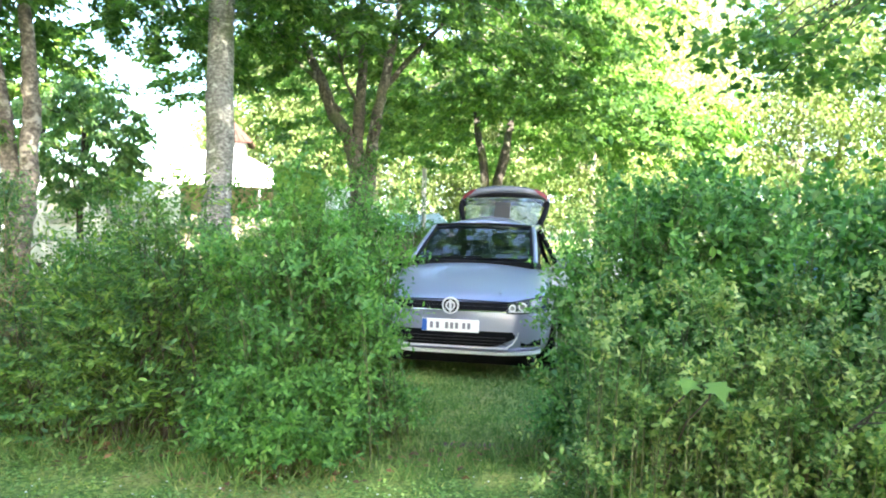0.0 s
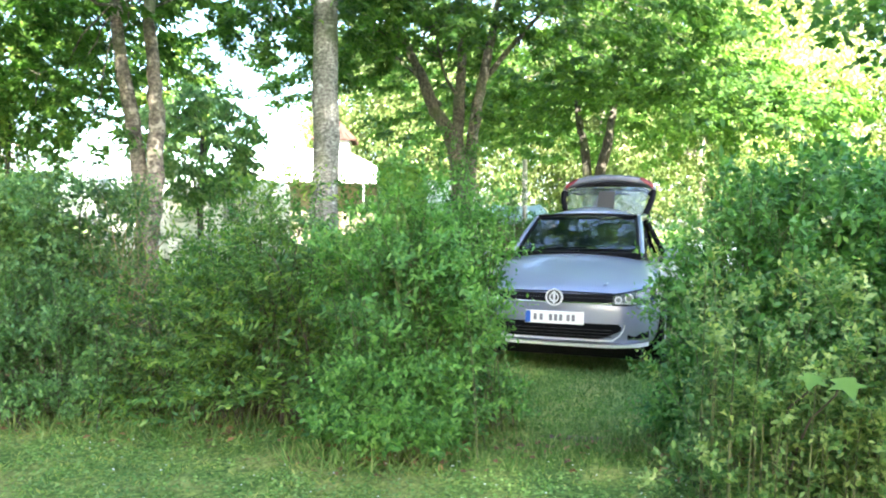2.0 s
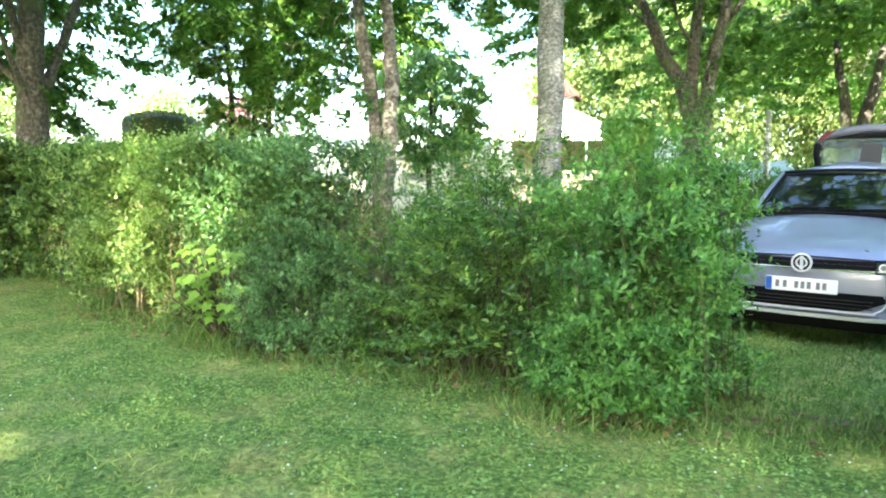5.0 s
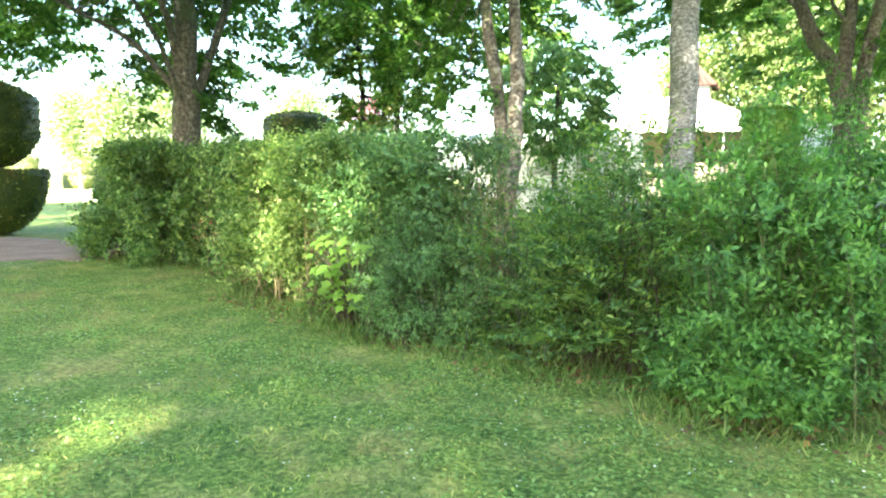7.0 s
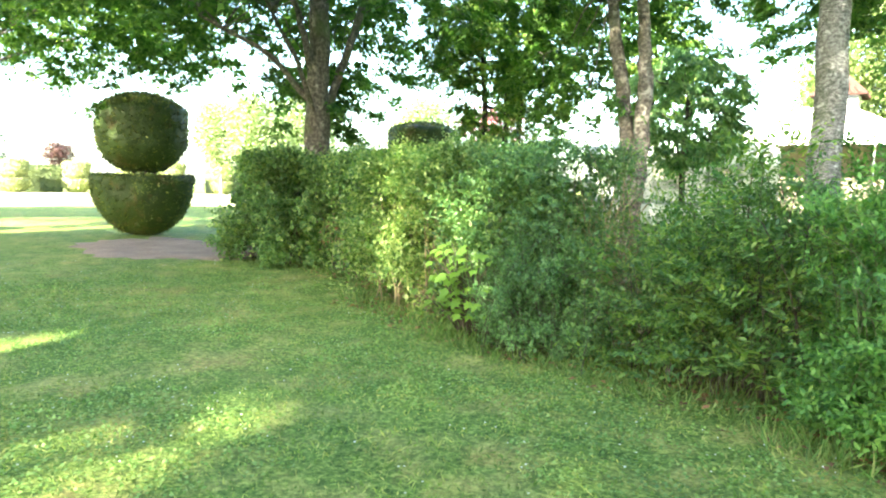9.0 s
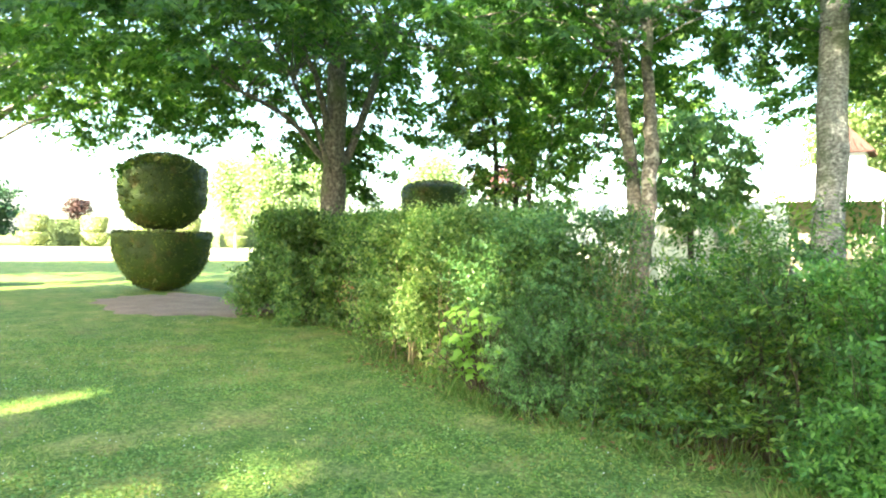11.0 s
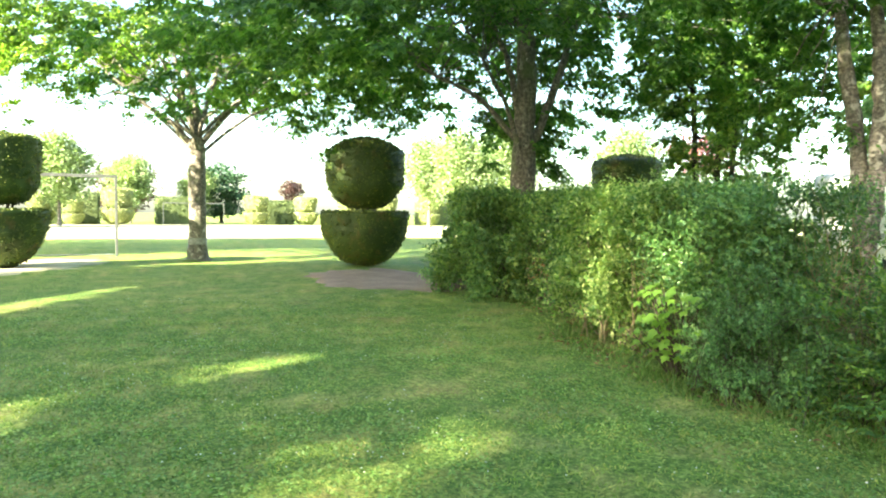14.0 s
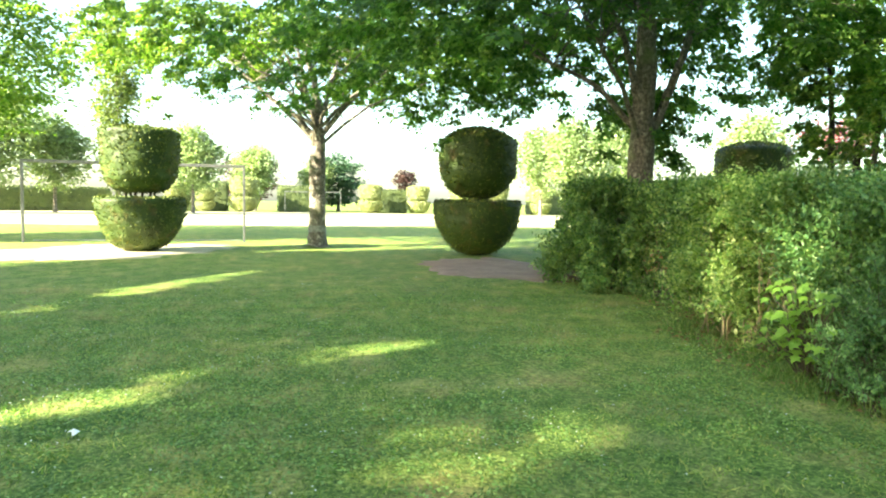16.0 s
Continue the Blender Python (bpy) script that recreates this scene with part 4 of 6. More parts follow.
# ---- clipped yews ----
def yew(name, m, bowl, top, label, seed, leaf=YEW, needles=8500, size=0.07, group="clipped yews"):
    """A two-tier topiary: bowl and top are (radius, height) outlines on one short stem."""
    rng = np.random.default_rng(seed)
    root = thing(name, m, label, "topiary", group)
    high = max(z for _, z in top)
    for tier, outline in (("bowl", bowl), ("crown", top)):
        v, f = lathe(outline, 72, 0.06, seed)
        body = part(tier, mesh_of(tier, [(v, f)], True), leaf, root)
        p, n = skin_points(v, f, needles, rng)
        way = n * 0.22 + rng.normal(0, 0.45, p.shape) + (0, 0, 0.35)
        ln = size * rng.uniform(0.6, 1.4, needles)
        part("needles", [leaves(p - n * 0.01, way, n + rng.normal(0, 0.4, p.shape), ln, ln * 0.45)], leaf, body, kind="stuff")
    z0 = min(z for _, z in top)
    for k in range(6):
        a = k * 1.05 + seed
        part("stem", mesh_of("stem", [tube(bend(rng, (0.05 * math.cos(a), 0.05 * math.sin(a), 0.1), (0.35 * math.cos(a), 0.35 * math.sin(a), z0 + 0.25), 0, 5), np.full(5, 0.035), 6)], True), BARK_DARK, root)
    return root


BOWL = [(0.0, 0.02), (0.35, 0.03), (0.62, 0.14), (0.9, 0.38), (1.08, 0.7), (1.18, 1.05), (1.23, 1.36), (1.2, 1.41), (0.9, 1.4), (0.0, 1.38)]
GLOBE = [(0.0, 1.5), (0.3, 1.5), (0.55, 1.58), (0.85, 1.8), (1.03, 2.1), (1.08, 2.5), (1.06, 2.94), (1.02, 3.05), (0.75, 3.23), (0.4, 3.37), (0.0, 3.42)]
DRUM = [(0.0, 1.55), (0.4, 1.55), (0.72, 1.66), (0.9, 1.95), (0.98, 2.4), (1.02, 2.9), (1.04, 3.24), (0.98, 3.31), (0.6, 3.36), (0.0, 3.38)]
yew("topiary", pose(-16.48, 6.5, 0), [(0.95 * r, z) for r, z in BOWL], [(0.95 * r, z - 0.025 * (z - 1.5)) for r, z in GLOBE], "dark clipped yew, a round head over a bowl", 1)
yew("topiary", pose(-18.19, -2.02, 0), [(0.9 * r, z * 0.97) for r, z in BOWL], [(0.92 * r, 1.47 + 0.89 * (z - 1.5)) for r, z in DRUM], "clipped yew, a flat-topped drum over a bowl, half sunlit", 2)
yew("topiary", pose(-14.5, 13.5, 0), BOWL, [(0.9 * r, z - 0.4 + 0.13 * max(0, 1 - r / 0.98) * (z > 3)) for r, z in DRUM], "dark clipped yew rising behind the hedge", 3, needles=6000)
yew("topiary", pose(-17.5, 16.6, 0), [(r * 0.8, z * 0.8) for r, z in BOWL], [(r * 0.45, z * 0.68) for r, z in GLOBE], "small clipped yew behind the hedge", 4, needles=5000)


# ---- goals on the pitch ----
STEEL = plain("goal_paint", (0.15, 0.155, 0.155), 0.45, 0.3, grain=0.35, scale=9)
NET_IRON = plain("dull_iron", (0.3, 0.31, 0.31), 0.5, 0.6, grain=0.3, scale=15)


def goal(m, width, high, label):
    root = thing("goal", m, label, "goal", "football goals")
    half, s = width / 2, 0.038
    for x in (-half, half):
        part("post", boxed(x - s, x + s, -s, s, -0.05, high, bevel=0.012), STEEL, root)
        part("stay", mesh_of("stay", [tube(bend(np.random.default_rng(3), (x, 0.05, high - 0.05), (x, 0.9, high - 0.12), 0, 5, 0), np.full(5, 0.02), 8)], True), NET_IRON, root)
    part("crossbar", boxed(-half - s, half + s, -s, s, high + 0.003, high + 0.1, bevel=0.012), STEEL, root)
    part("ground_bar", boxed(-half + 0.06, half - 0.06, 0.82, 0.86, 0.0, 0.04, bevel=0.01), NET_IRON, root)
    return root


goal(pose(-22.01, -2.63, 0, 0, 0, 91.4), 6.27, 2.36, "football goal of square pale grey posts on grass")
goal(pose(-78.6, 7.7, 0, 0, 0, 88), 6.2, 2.3, "far football goal of white posts across the pitch")


# ---- far row of clipped yews, hedges and trees beyond the pitch ----
def clipped_block(m, size, label, seed, leaf=YEW_FAR, dots=5000, leaf_size=0.22, category="hedge", name="clipped_hedge"):
    rng = np.random.default_rng(seed)
    lx, ly, h = size
    root = thing(name, m, label, category)
    bm = boxed(-lx / 2, lx / 2, -ly / 2, ly / 2, 0.0, h, bevel=min(0.12, ly * 0.2))
    core = part("core", bm, leaf, root)
    p, n = [], []
    for c, s in enumerate(((0, ly, h), (lx, 0, h), (lx, ly, 0))):
        k = int(dots * (s[0] * s[1] + s[1] * s[2] + s[0] * s[2]) / (lx * ly + ly * h + lx * h))
        q = (rng.random((k, 3)) - (0.5, 0.5, 0)) * size
        sign = rng.choice([-1, 1], k)
        nn = np.zeros((k, 3))
        nn[:, c] = sign if c < 2 else 1
        if c < 2:
            q[:, c] = sign * size[c] / 2
        else:
            q[:, 2] = h
        p.append(q), n.append(nn)
    p, n = np.concatenate(p), np.concatenate(n)
    ln = leaf_size * rng.uniform(0.6, 1.3, len(p))
    part("foliage", [leaves(p, n * 0.5 + rng.normal(0, 0.5, p.shape) + (0, 0, 0.3), n + rng.normal(0, 0.4, p.shape), ln, ln * 0.5)], leaf, core, kind="stuff")
    return root


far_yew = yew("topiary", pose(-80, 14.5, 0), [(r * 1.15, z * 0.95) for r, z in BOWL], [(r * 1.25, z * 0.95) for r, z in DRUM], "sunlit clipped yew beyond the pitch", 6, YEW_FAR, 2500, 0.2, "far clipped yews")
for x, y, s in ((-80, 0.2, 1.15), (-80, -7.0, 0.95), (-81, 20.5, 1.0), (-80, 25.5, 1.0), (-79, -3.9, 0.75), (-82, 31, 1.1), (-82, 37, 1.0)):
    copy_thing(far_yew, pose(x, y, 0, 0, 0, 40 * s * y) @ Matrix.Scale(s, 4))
for k, (y, lx, h) in enumerate(((-4.5, 5.6, 3.2), (6.4, 4.6, 2.9), (17.3, 4.2, 2.7), (29, 6, 3.0), (42, 12, 3.0))):
    clipped_block(pose(-83.5, y, 0, 0, 0, 90), (lx, 2.2, h), "dark clipped hedge block beyond the pitch", 60 + k, YEW_DIM, 1800, 0.25)
clipped_block(pose(-73.5, -22, 0, 0, 0, 113), (19, 1.6, 2.2), "long low dark hedge along the pitch", 70, YEW_DIM, 5000, 0.25)

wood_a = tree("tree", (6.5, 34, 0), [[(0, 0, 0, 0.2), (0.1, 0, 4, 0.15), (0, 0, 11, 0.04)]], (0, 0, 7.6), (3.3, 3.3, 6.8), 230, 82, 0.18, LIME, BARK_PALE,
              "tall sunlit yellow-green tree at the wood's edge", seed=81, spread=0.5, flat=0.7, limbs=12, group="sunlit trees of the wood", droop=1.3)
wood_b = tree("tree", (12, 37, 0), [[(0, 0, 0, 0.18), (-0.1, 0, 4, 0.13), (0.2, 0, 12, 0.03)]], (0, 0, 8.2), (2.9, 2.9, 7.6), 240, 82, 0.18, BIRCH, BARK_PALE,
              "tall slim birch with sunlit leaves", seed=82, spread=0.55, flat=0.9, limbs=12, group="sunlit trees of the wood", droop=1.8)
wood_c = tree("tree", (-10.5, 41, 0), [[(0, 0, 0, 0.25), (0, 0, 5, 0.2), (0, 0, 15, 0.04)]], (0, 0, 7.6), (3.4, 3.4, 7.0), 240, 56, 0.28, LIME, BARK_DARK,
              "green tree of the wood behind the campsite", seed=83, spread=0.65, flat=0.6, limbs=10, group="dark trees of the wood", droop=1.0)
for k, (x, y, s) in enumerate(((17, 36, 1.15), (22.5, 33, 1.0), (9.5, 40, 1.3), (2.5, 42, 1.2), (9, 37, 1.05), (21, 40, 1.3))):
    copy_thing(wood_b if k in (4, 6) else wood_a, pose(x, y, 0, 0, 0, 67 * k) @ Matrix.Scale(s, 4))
for k, (x, y, s) in enumerate(((-5, 43, 1.0), (0, 47, 1.1), (-7.2, 38, 0.8), (5.5, 48, 1.2), (-16, 48, 0.75))):
    copy_thing(wood_c, pose(x, y, 0, 0, 0, 50 * k + 20) @ Matrix.Scale(s, 4))

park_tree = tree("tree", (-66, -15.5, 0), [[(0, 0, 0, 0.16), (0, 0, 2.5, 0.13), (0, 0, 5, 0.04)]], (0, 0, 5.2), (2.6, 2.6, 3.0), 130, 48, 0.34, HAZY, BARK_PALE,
                 "sunlit tree beyond the pitch, its green paled for haze", seed=91, spread=0.5, flat=0.6, limbs=8, group="trees beyond the pitch")
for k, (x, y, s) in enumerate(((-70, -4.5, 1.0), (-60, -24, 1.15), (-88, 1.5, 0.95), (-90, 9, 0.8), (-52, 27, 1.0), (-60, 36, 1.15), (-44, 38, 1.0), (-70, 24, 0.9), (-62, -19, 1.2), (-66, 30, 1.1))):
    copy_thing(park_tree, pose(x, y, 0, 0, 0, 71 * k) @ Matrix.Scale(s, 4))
tree("tree", (-62, -9.8, 0), [[(0, 0, 0, 0.2), (0, 0, 10, 0.1), (0, 0, 17, 0.02)]], (0, 0, 9.5), (1.4, 1.4, 8.5), 150, 40, 0.34, LIME, BARK_PALE, "slim tall poplar beyond the pitch", seed=92, spread=0.4, flat=1.0, limbs=6)
tree("tree", (-92, 12.2, 0), [[(0, 0, 0, 0.2), (0, 0, 4, 0.12), (0, 0, 7.4, 0.02)]], (0, 0, 4.2), (2.9, 2.9, 3.6), 140, 40, 0.4, CONIFER, BARK_DARK, "dark bluish conifer beyond the pitch", seed=93, spread=0.45, limbs=6)
tree("tree", (-86, 19.9, 0), [[(0, 0, 0, 0.12), (0, 0, 3, 0.08), (0, 0, 6, 0.02)]], (0, 0, 4.2), (1.0, 1.0, 1.4), 50, 36, 0.3, REDLEAF, BARK_DARK, "small copper-leaved tree beyond the pitch", seed=94, spread=0.35, limbs=6)
tree("tree", (-95, 1.0, 0), [[(0, 0, 0, 0.2), (0, 0, 4, 0.12), (0, 0, 7, 0.02)]], (0, 0, 4.6), (3.0, 3.0, 3.4), 140, 40, 0.42, REDLEAF, BARK_DARK, "dark copper beech beyond the pitch", seed=95, spread=0.45, limbs=6)
tree("tree", (-16.6, 18.6, 0), [[(0, 0, 0, 0.09), (0, 0, 2, 0.07), (0, 0, 4.2, 0.02)]], (0, 0, 3.5), (0.9, 0.9, 0.6), 40, 40, 0.13, PINKLEAF, BARK_DARK, "small pink-leaved tree behind the hedge", seed=96, spread=0.3, limbs=6)


# tall trees behind the lawn, out of the sun's side
GAPS = [(-2.6, 1.95, 0.65, 0.32, 118, 0.22), (-5.2, 1.7, 0.75, 0.13, 118, 0.06), (-4.1, -0.4, 0.75, 0.16, 135, 0.05), (-10.6, -0.55, 3.4, 0.17, 149.5, 0.05), (-17.8, -2.5, 4.6, 1.4, 141, 0.05), (-19.5, 1.1, 2.4, 1.0, 109, 0.05), (-18.3, 10.9, 0.6, 0.25, 109, 0.3),
        (-5.05, 6.4, 1.5, 0.16, 109, 0.2), (-4.4, 7.05, 0.45, 0.2, 109, 0.2), (-3.6, 5.7, 0.55, 0.2, 109, 0.15), (0.75, 4.5, 0.3, 0.1, 15, 0.2), (-12.6, 17.5, 1.8, 0.5, 109, 0.35)]


def shade_tree(x, y, s, wide=1.0, high=1.0, seed=97, gaps=()):
    h = s * high
    return tree("tree", (x, y, 0), [[(0, 0, 0, 0.35 * s), (0, 0, 5 * h, 0.28 * s), (0, 0, 14 * h, 0.05 * s)]], (0, 0, 10.0 * h), (5.2 * s * wide, 5.2 * s * wide, 6.2 * h), int(190 * high * max(1, s)), 40, 0.44, MAPLE, BARK_GREY,
                "tall leafy tree at the lawn's edge", seed=seed, spread=0.8 * s * min(1, wide), flat=0.6, limbs=14, group="tall trees at the lawn's edge", gaps=gaps)


for k, (x, y, s, wide, high) in enumerate(((8.5, -17.5, 1.15, 1, 1.2), (-3.4, -17.5, 1.12, 1.0, 1.15), (15.6, -27, 1.6, 1, 1.1), (-0.3, -26, 1.1, 0.95, 1.4), (18.7, -36, 1.9, 1, 1.0), (-7.4, -20, 1.0, 0.5, 1.0), (-18.5, -24, 1.0, 0.7, 1.6))):
    shade_tree(x, y, s, wide, high, 97 + k, GAPS)
# unseen crown, added only to block stray sun patches on the lawn
tree("tree", (2.0, -15.7, 0), [[(0, 0, 0, 0.13), (0, 0, 5, 0.1), (0, 0, 11, 0.03)]], (0, 0, 10.3), (1.5, 1.5, 1.35), 60, 40, 0.3, MAPLE, BARK_GREY, "slim unseen tree added to shade the lawn",
     seed=120, spread=0.35, flat=0.6, limbs=5, group="tall trees at the lawn's edge", gaps=GAPS)
shade = shade_tree(16.5, -15, 1.0)
for k, (x, y, s) in enumerate(((24, -15, 1.2), (28, -27, 1.5))):
    copy_thing(shade, pose(x, y, 0, 0, 0, 53 * k) @ Matrix.Scale(s, 4))


# ---- the car ----
PAINT = plain("silver_blue_paint", (0.25, 0.27, 0.355), 0.29, 0.5, coat=0.6)
BLACK = plain("black_plastic", (0.004, 0.004, 0.005), 0.65, gloss=0.08)
SILVER = plain("silver_trim", (0.7, 0.71, 0.74), 0.3, 0.25)
CHROME = plain("chrome", (0.8, 0.8, 0.82), 0.12, 1.0)
RUBBER = plain("tyre_rubber", (0.02, 0.02, 0.02), 0.85, grain=0.3, scale=40)
ALLOY = plain("alloy", (0.5, 0.5, 0.52), 0.3, 0.9)
REDLENS = plain("red_lens", (0.13, 0.004, 0.008), 0.45, coat=0.1)
GATE_TRIM = plain("grey_trim", (0.035, 0.035, 0.032), 0.7, gloss=0.2)
GATE_PAINT = plain("tailgate_paint", (0.1, 0.11, 0.14), 0.45, 0.2, coat=0.2)
LAMPGLASS = glass_material("lamp_glass", (0.35, 0.37, 0.4), 0.75)
WINDOW = glass_material("car_glass", (0.02, 0.03, 0.03), 0.8)
REARGLASS = glass_material("rear_glass", (0.3, 0.32, 0.28), 0.85)
FABRIC = plain("dark_upholstery", (0.03, 0.03, 0.033), 0.9, grain=0.3, scale=50)
PLATE = plain("plate_white", (0.78, 0.79, 0.77), 0.4)
PLATE_BLUE = plain("plate_blue", (0.03, 0.11, 0.42), 0.4)
LENS_GREY = plain("lamp_reflector", (0.16, 0.17, 0.18), 0.3, 0.4)
INK = plain("plate_print", (0.16, 0.16, 0.18), 0.5)
SLATE = plain("dark_slat", (0.012, 0.012, 0.014), 0.5, gloss=0.2)
LIGHT_GREY = plain("light_plastic", (0.6, 0.62, 0.6), 0.4)

# distance from the front, half width, sill height, shoulder height, height in the middle
STATIONS = [(0.0, 0.5, 0.33, 0.6, 0.66), (0.035, 0.66, 0.275, 0.66, 0.72), (0.09, 0.755, 0.245, 0.7, 0.77), (0.18, 0.82, 0.225, 0.74, 0.81), (0.34, 0.865, 0.2, 0.785, 0.858),
            (0.6, 0.89, 0.18, 0.835, 0.92), (0.9, 0.897, 0.18, 0.885, 1.0), (1.2, 0.9, 0.18, 0.925, 1.06), (1.45, 0.9, 0.18, 0.935, 1.0), (2.2, 0.9, 0.18, 0.955, 0.96),
            (3.1, 0.9, 0.18, 0.965, 0.96), (3.6, 0.885, 0.2, 0.98, 0.97), (3.95, 0.845, 0.24, 0.985, 0.97), (4.15, 0.77, 0.3, 0.94, 0.93), (4.25, 0.64, 0.38, 0.86, 0.86)]


def body_shell():
    rings = []
    for y, w, lo, sh, mid in STATIONS:
        half = [(0, lo), (w * 0.8, lo), (w * 0.955, lo + 0.06), (w, lo + (sh - lo) * 0.42), (w * 0.995, lo + (sh - lo) * 0.7), (w * 0.97, sh - 0.035), (w * 0.915, sh + 0.002),
                (w * 0.8, sh + (mid - sh) * 0.42), (w * 0.5, sh + (mid - sh) * 0.8), (0, mid)]
        ring = half + [(-x, z) for x, z in half[-2:0:-1]]
        rings.append([(x, y, z) for x, z in ring])
    v = np.array(rings)
    k, n = v.shape[:2]
    i, j = np.meshgrid(np.arange(k - 1), np.arange(n), indexing="ij")
    f = np.stack([i * n + j, i * n + (j + 1) % n, (i + 1) * n + (j + 1) % n, (i + 1) * n + j], -1).reshape(-1, 4)
    bm = bmesh.new()
    vs = [bm.verts.new(p) for p in v.reshape(-1, 3)]
    for q in f:
        bm.faces.new([vs[c] for c in q])
    bm.faces.new([vs[c] for c in range(n)])
    bm.faces.new([vs[c] for c in range((k - 1) * n, k * n)])
    bmesh.ops.recalc_face_normals(bm, faces=bm.faces)
    return bm


def nose(x, z):
    """How far back the front skin lies at a place across and up the nose."""
    a = abs(x)
    side = np.interp(a, (0, 0.45, 0.64, 0.745, 0.81, 0.86), (0.0, 0.012, 0.05, 0.11, 0.2, 0.36))
    up = np.interp(z, (0.2, 0.24, 0.31, 0.62, 0.68, 0.72, 0.76, 0.8), (0.09, 0.035, 0.005, 0.005, 0.02, 0.04, 0.09, 0.18))
    return float(max(side, up * 0.8 + side * 0.75))


def band(x0, x1, low, high, proud=0.014, deep=0.04, steps=24, edge=0.0):
    """A bent strip that follows the nose; low and high are heights, or functions of x."""
    lo, hi = (h if callable(h) else (lambda x, h=h: h) for h in (low, high))
    bm = bmesh.new()
    rows = []
    for x in np.linspace(x0, x1, steps):
        a, b = lo(x), hi(x)
        f0, f1 = nose(x, a) - proud, nose(x, b) - proud
        back = max(f0, f1) + deep
        rows.append([bm.verts.new(c) for c in ((x, f0, a), (x, f1, b), (x, back, b), (x, back, a))])
    for r, s in zip(rows, rows[1:]):
        for c in range(4):
            bm.faces.new((r[c], r[(c + 1) % 4], s[(c + 1) % 4], s[c]))
    bm.faces.new(rows[0])
    bm.faces.new(rows[-1][::-1])
    bmesh.ops.recalc_face_normals(bm, faces=bm.faces)
    return bm


def sheet(corners, thick=0.012, cuts=6, bulge=0.0):
    """A slightly curved pane or panel between four corners."""
    a, b, c, d = (Vector(p) for p in corners)
    n = (b - a).cross(d - a).normalized()
    bm = bmesh.new()
    top, low = [], []
    for i in range(cuts + 1):
        for j in range(cuts + 1):
            s, t = i / cuts, j / cuts
            p = (a * (1 - s) + b * s) * (1 - t) + (d * (1 - s) + c * s) * t + n * bulge * (1 - (2 * s - 1) ** 2) * (0.5 + 0.5 * (1 - (2 * t - 1) ** 2))
            top.append(bm.verts.new(p))
            low.append(bm.verts.new(p - n * thick))
    k = cuts + 1
    for i in range(cuts):
        for j in range(cuts):
            q = (i * k + j, (i + 1) * k + j, (i + 1) * k + j + 1, i * k + j + 1)
            bm.faces.new([top[e] for e in q])
            bm.faces.new([low[e] for e in q[::-1]])
    rim = [i * k for i in range(k)] + [(k - 1) * k + j for j in range(1, k)] + [i * k + k - 1 for i in range(k - 2, -1, -1)] + [j for j in range(k - 2, 0, -1)]
    for r, s in zip(rim, rim[1:] + rim[:1]):
        bm.faces.new((top[r], low[r], low[s], top[s]))
    bmesh.ops.recalc_face_normals(bm, faces=bm.faces)
    return bm


def rod(points, radius, sides=8):
    p = np.array(points, float)
    return mesh_of("rod", [tube(p, np.full(len(p), radius), sides)], True)


def disc(bm, middle, radius, thick, axis="Y", sides=40, hole=0.0):
    a = np.arange(sides) * 2 * np.pi / sides
    loops = []
    for r, d in ((radius, -thick / 2), (radius, thick / 2), (hole, thick / 2), (hole, -thick / 2)) if hole else ((radius, -thick / 2), (radius, thick / 2)):
        loops.append([bm.verts.new((middle[0] + r * math.cos(t), middle[1] + d, middle[2] + r * math.sin(t)) if axis == "Y" else
                                   (middle[0] + d, middle[1] + r * math.cos(t), middle[2] + r * math.sin(t))) for t in a])
    pairs = list(zip(loops, loops[1:] + loops[:1])) if hole else [(loops[0], loops[1])]
    for p, q in pairs:
        for k in range(sides):
            bm.faces.new((p[k], p[(k + 1) % sides], q[(k + 1) % sides], q[k]))
    if not hole:
        bm.faces.new(loops[0])
        bm.faces.new(loops[1][::-1])
    bmesh.ops.recalc_face_normals(bm, faces=bm.faces)
    return bm


def gate_top(x):
    """Height of the raised tailgate's upper edge across the car."""
    u = abs(x) / 0.66
    return 2.075 - 0.09 * u ** 2 - 0.1 * u ** 6


def arch_panel():
    """The arched outer panel of the raised tailgate."""
    bm = bmesh.new()
    rows = []
    for x in np.linspace(-0.66, 0.66, 25):
        u = abs(x) / 0.66
        y, z = 4.1 + 0.1 * x * x, gate_top(x)
        h = 0.115 * (1 - 0.35 * u ** 4)
        rows.append([bm.verts.new(c) for c in ((x, y, z - h), (x, y - 0.005, z - h * 0.35), (x, y + 0.02, z - 0.012), (x * 0.98, y + 0.07, z), (x * 0.93, y + 0.42, z - 0.03), (x * 0.93, y + 0.42, z - h))])
    for r, s in zip(rows, rows[1:]):
        for c in range(6):
            bm.faces.new((r[c], r[(c + 1) % 6], s[(c + 1) % 6], s[c]))
    bm.faces.new(rows[0])
    bm.faces.new(rows[-1][::-1])
    bmesh.ops.recalc_face_normals(bm, faces=bm.faces)
    return bm


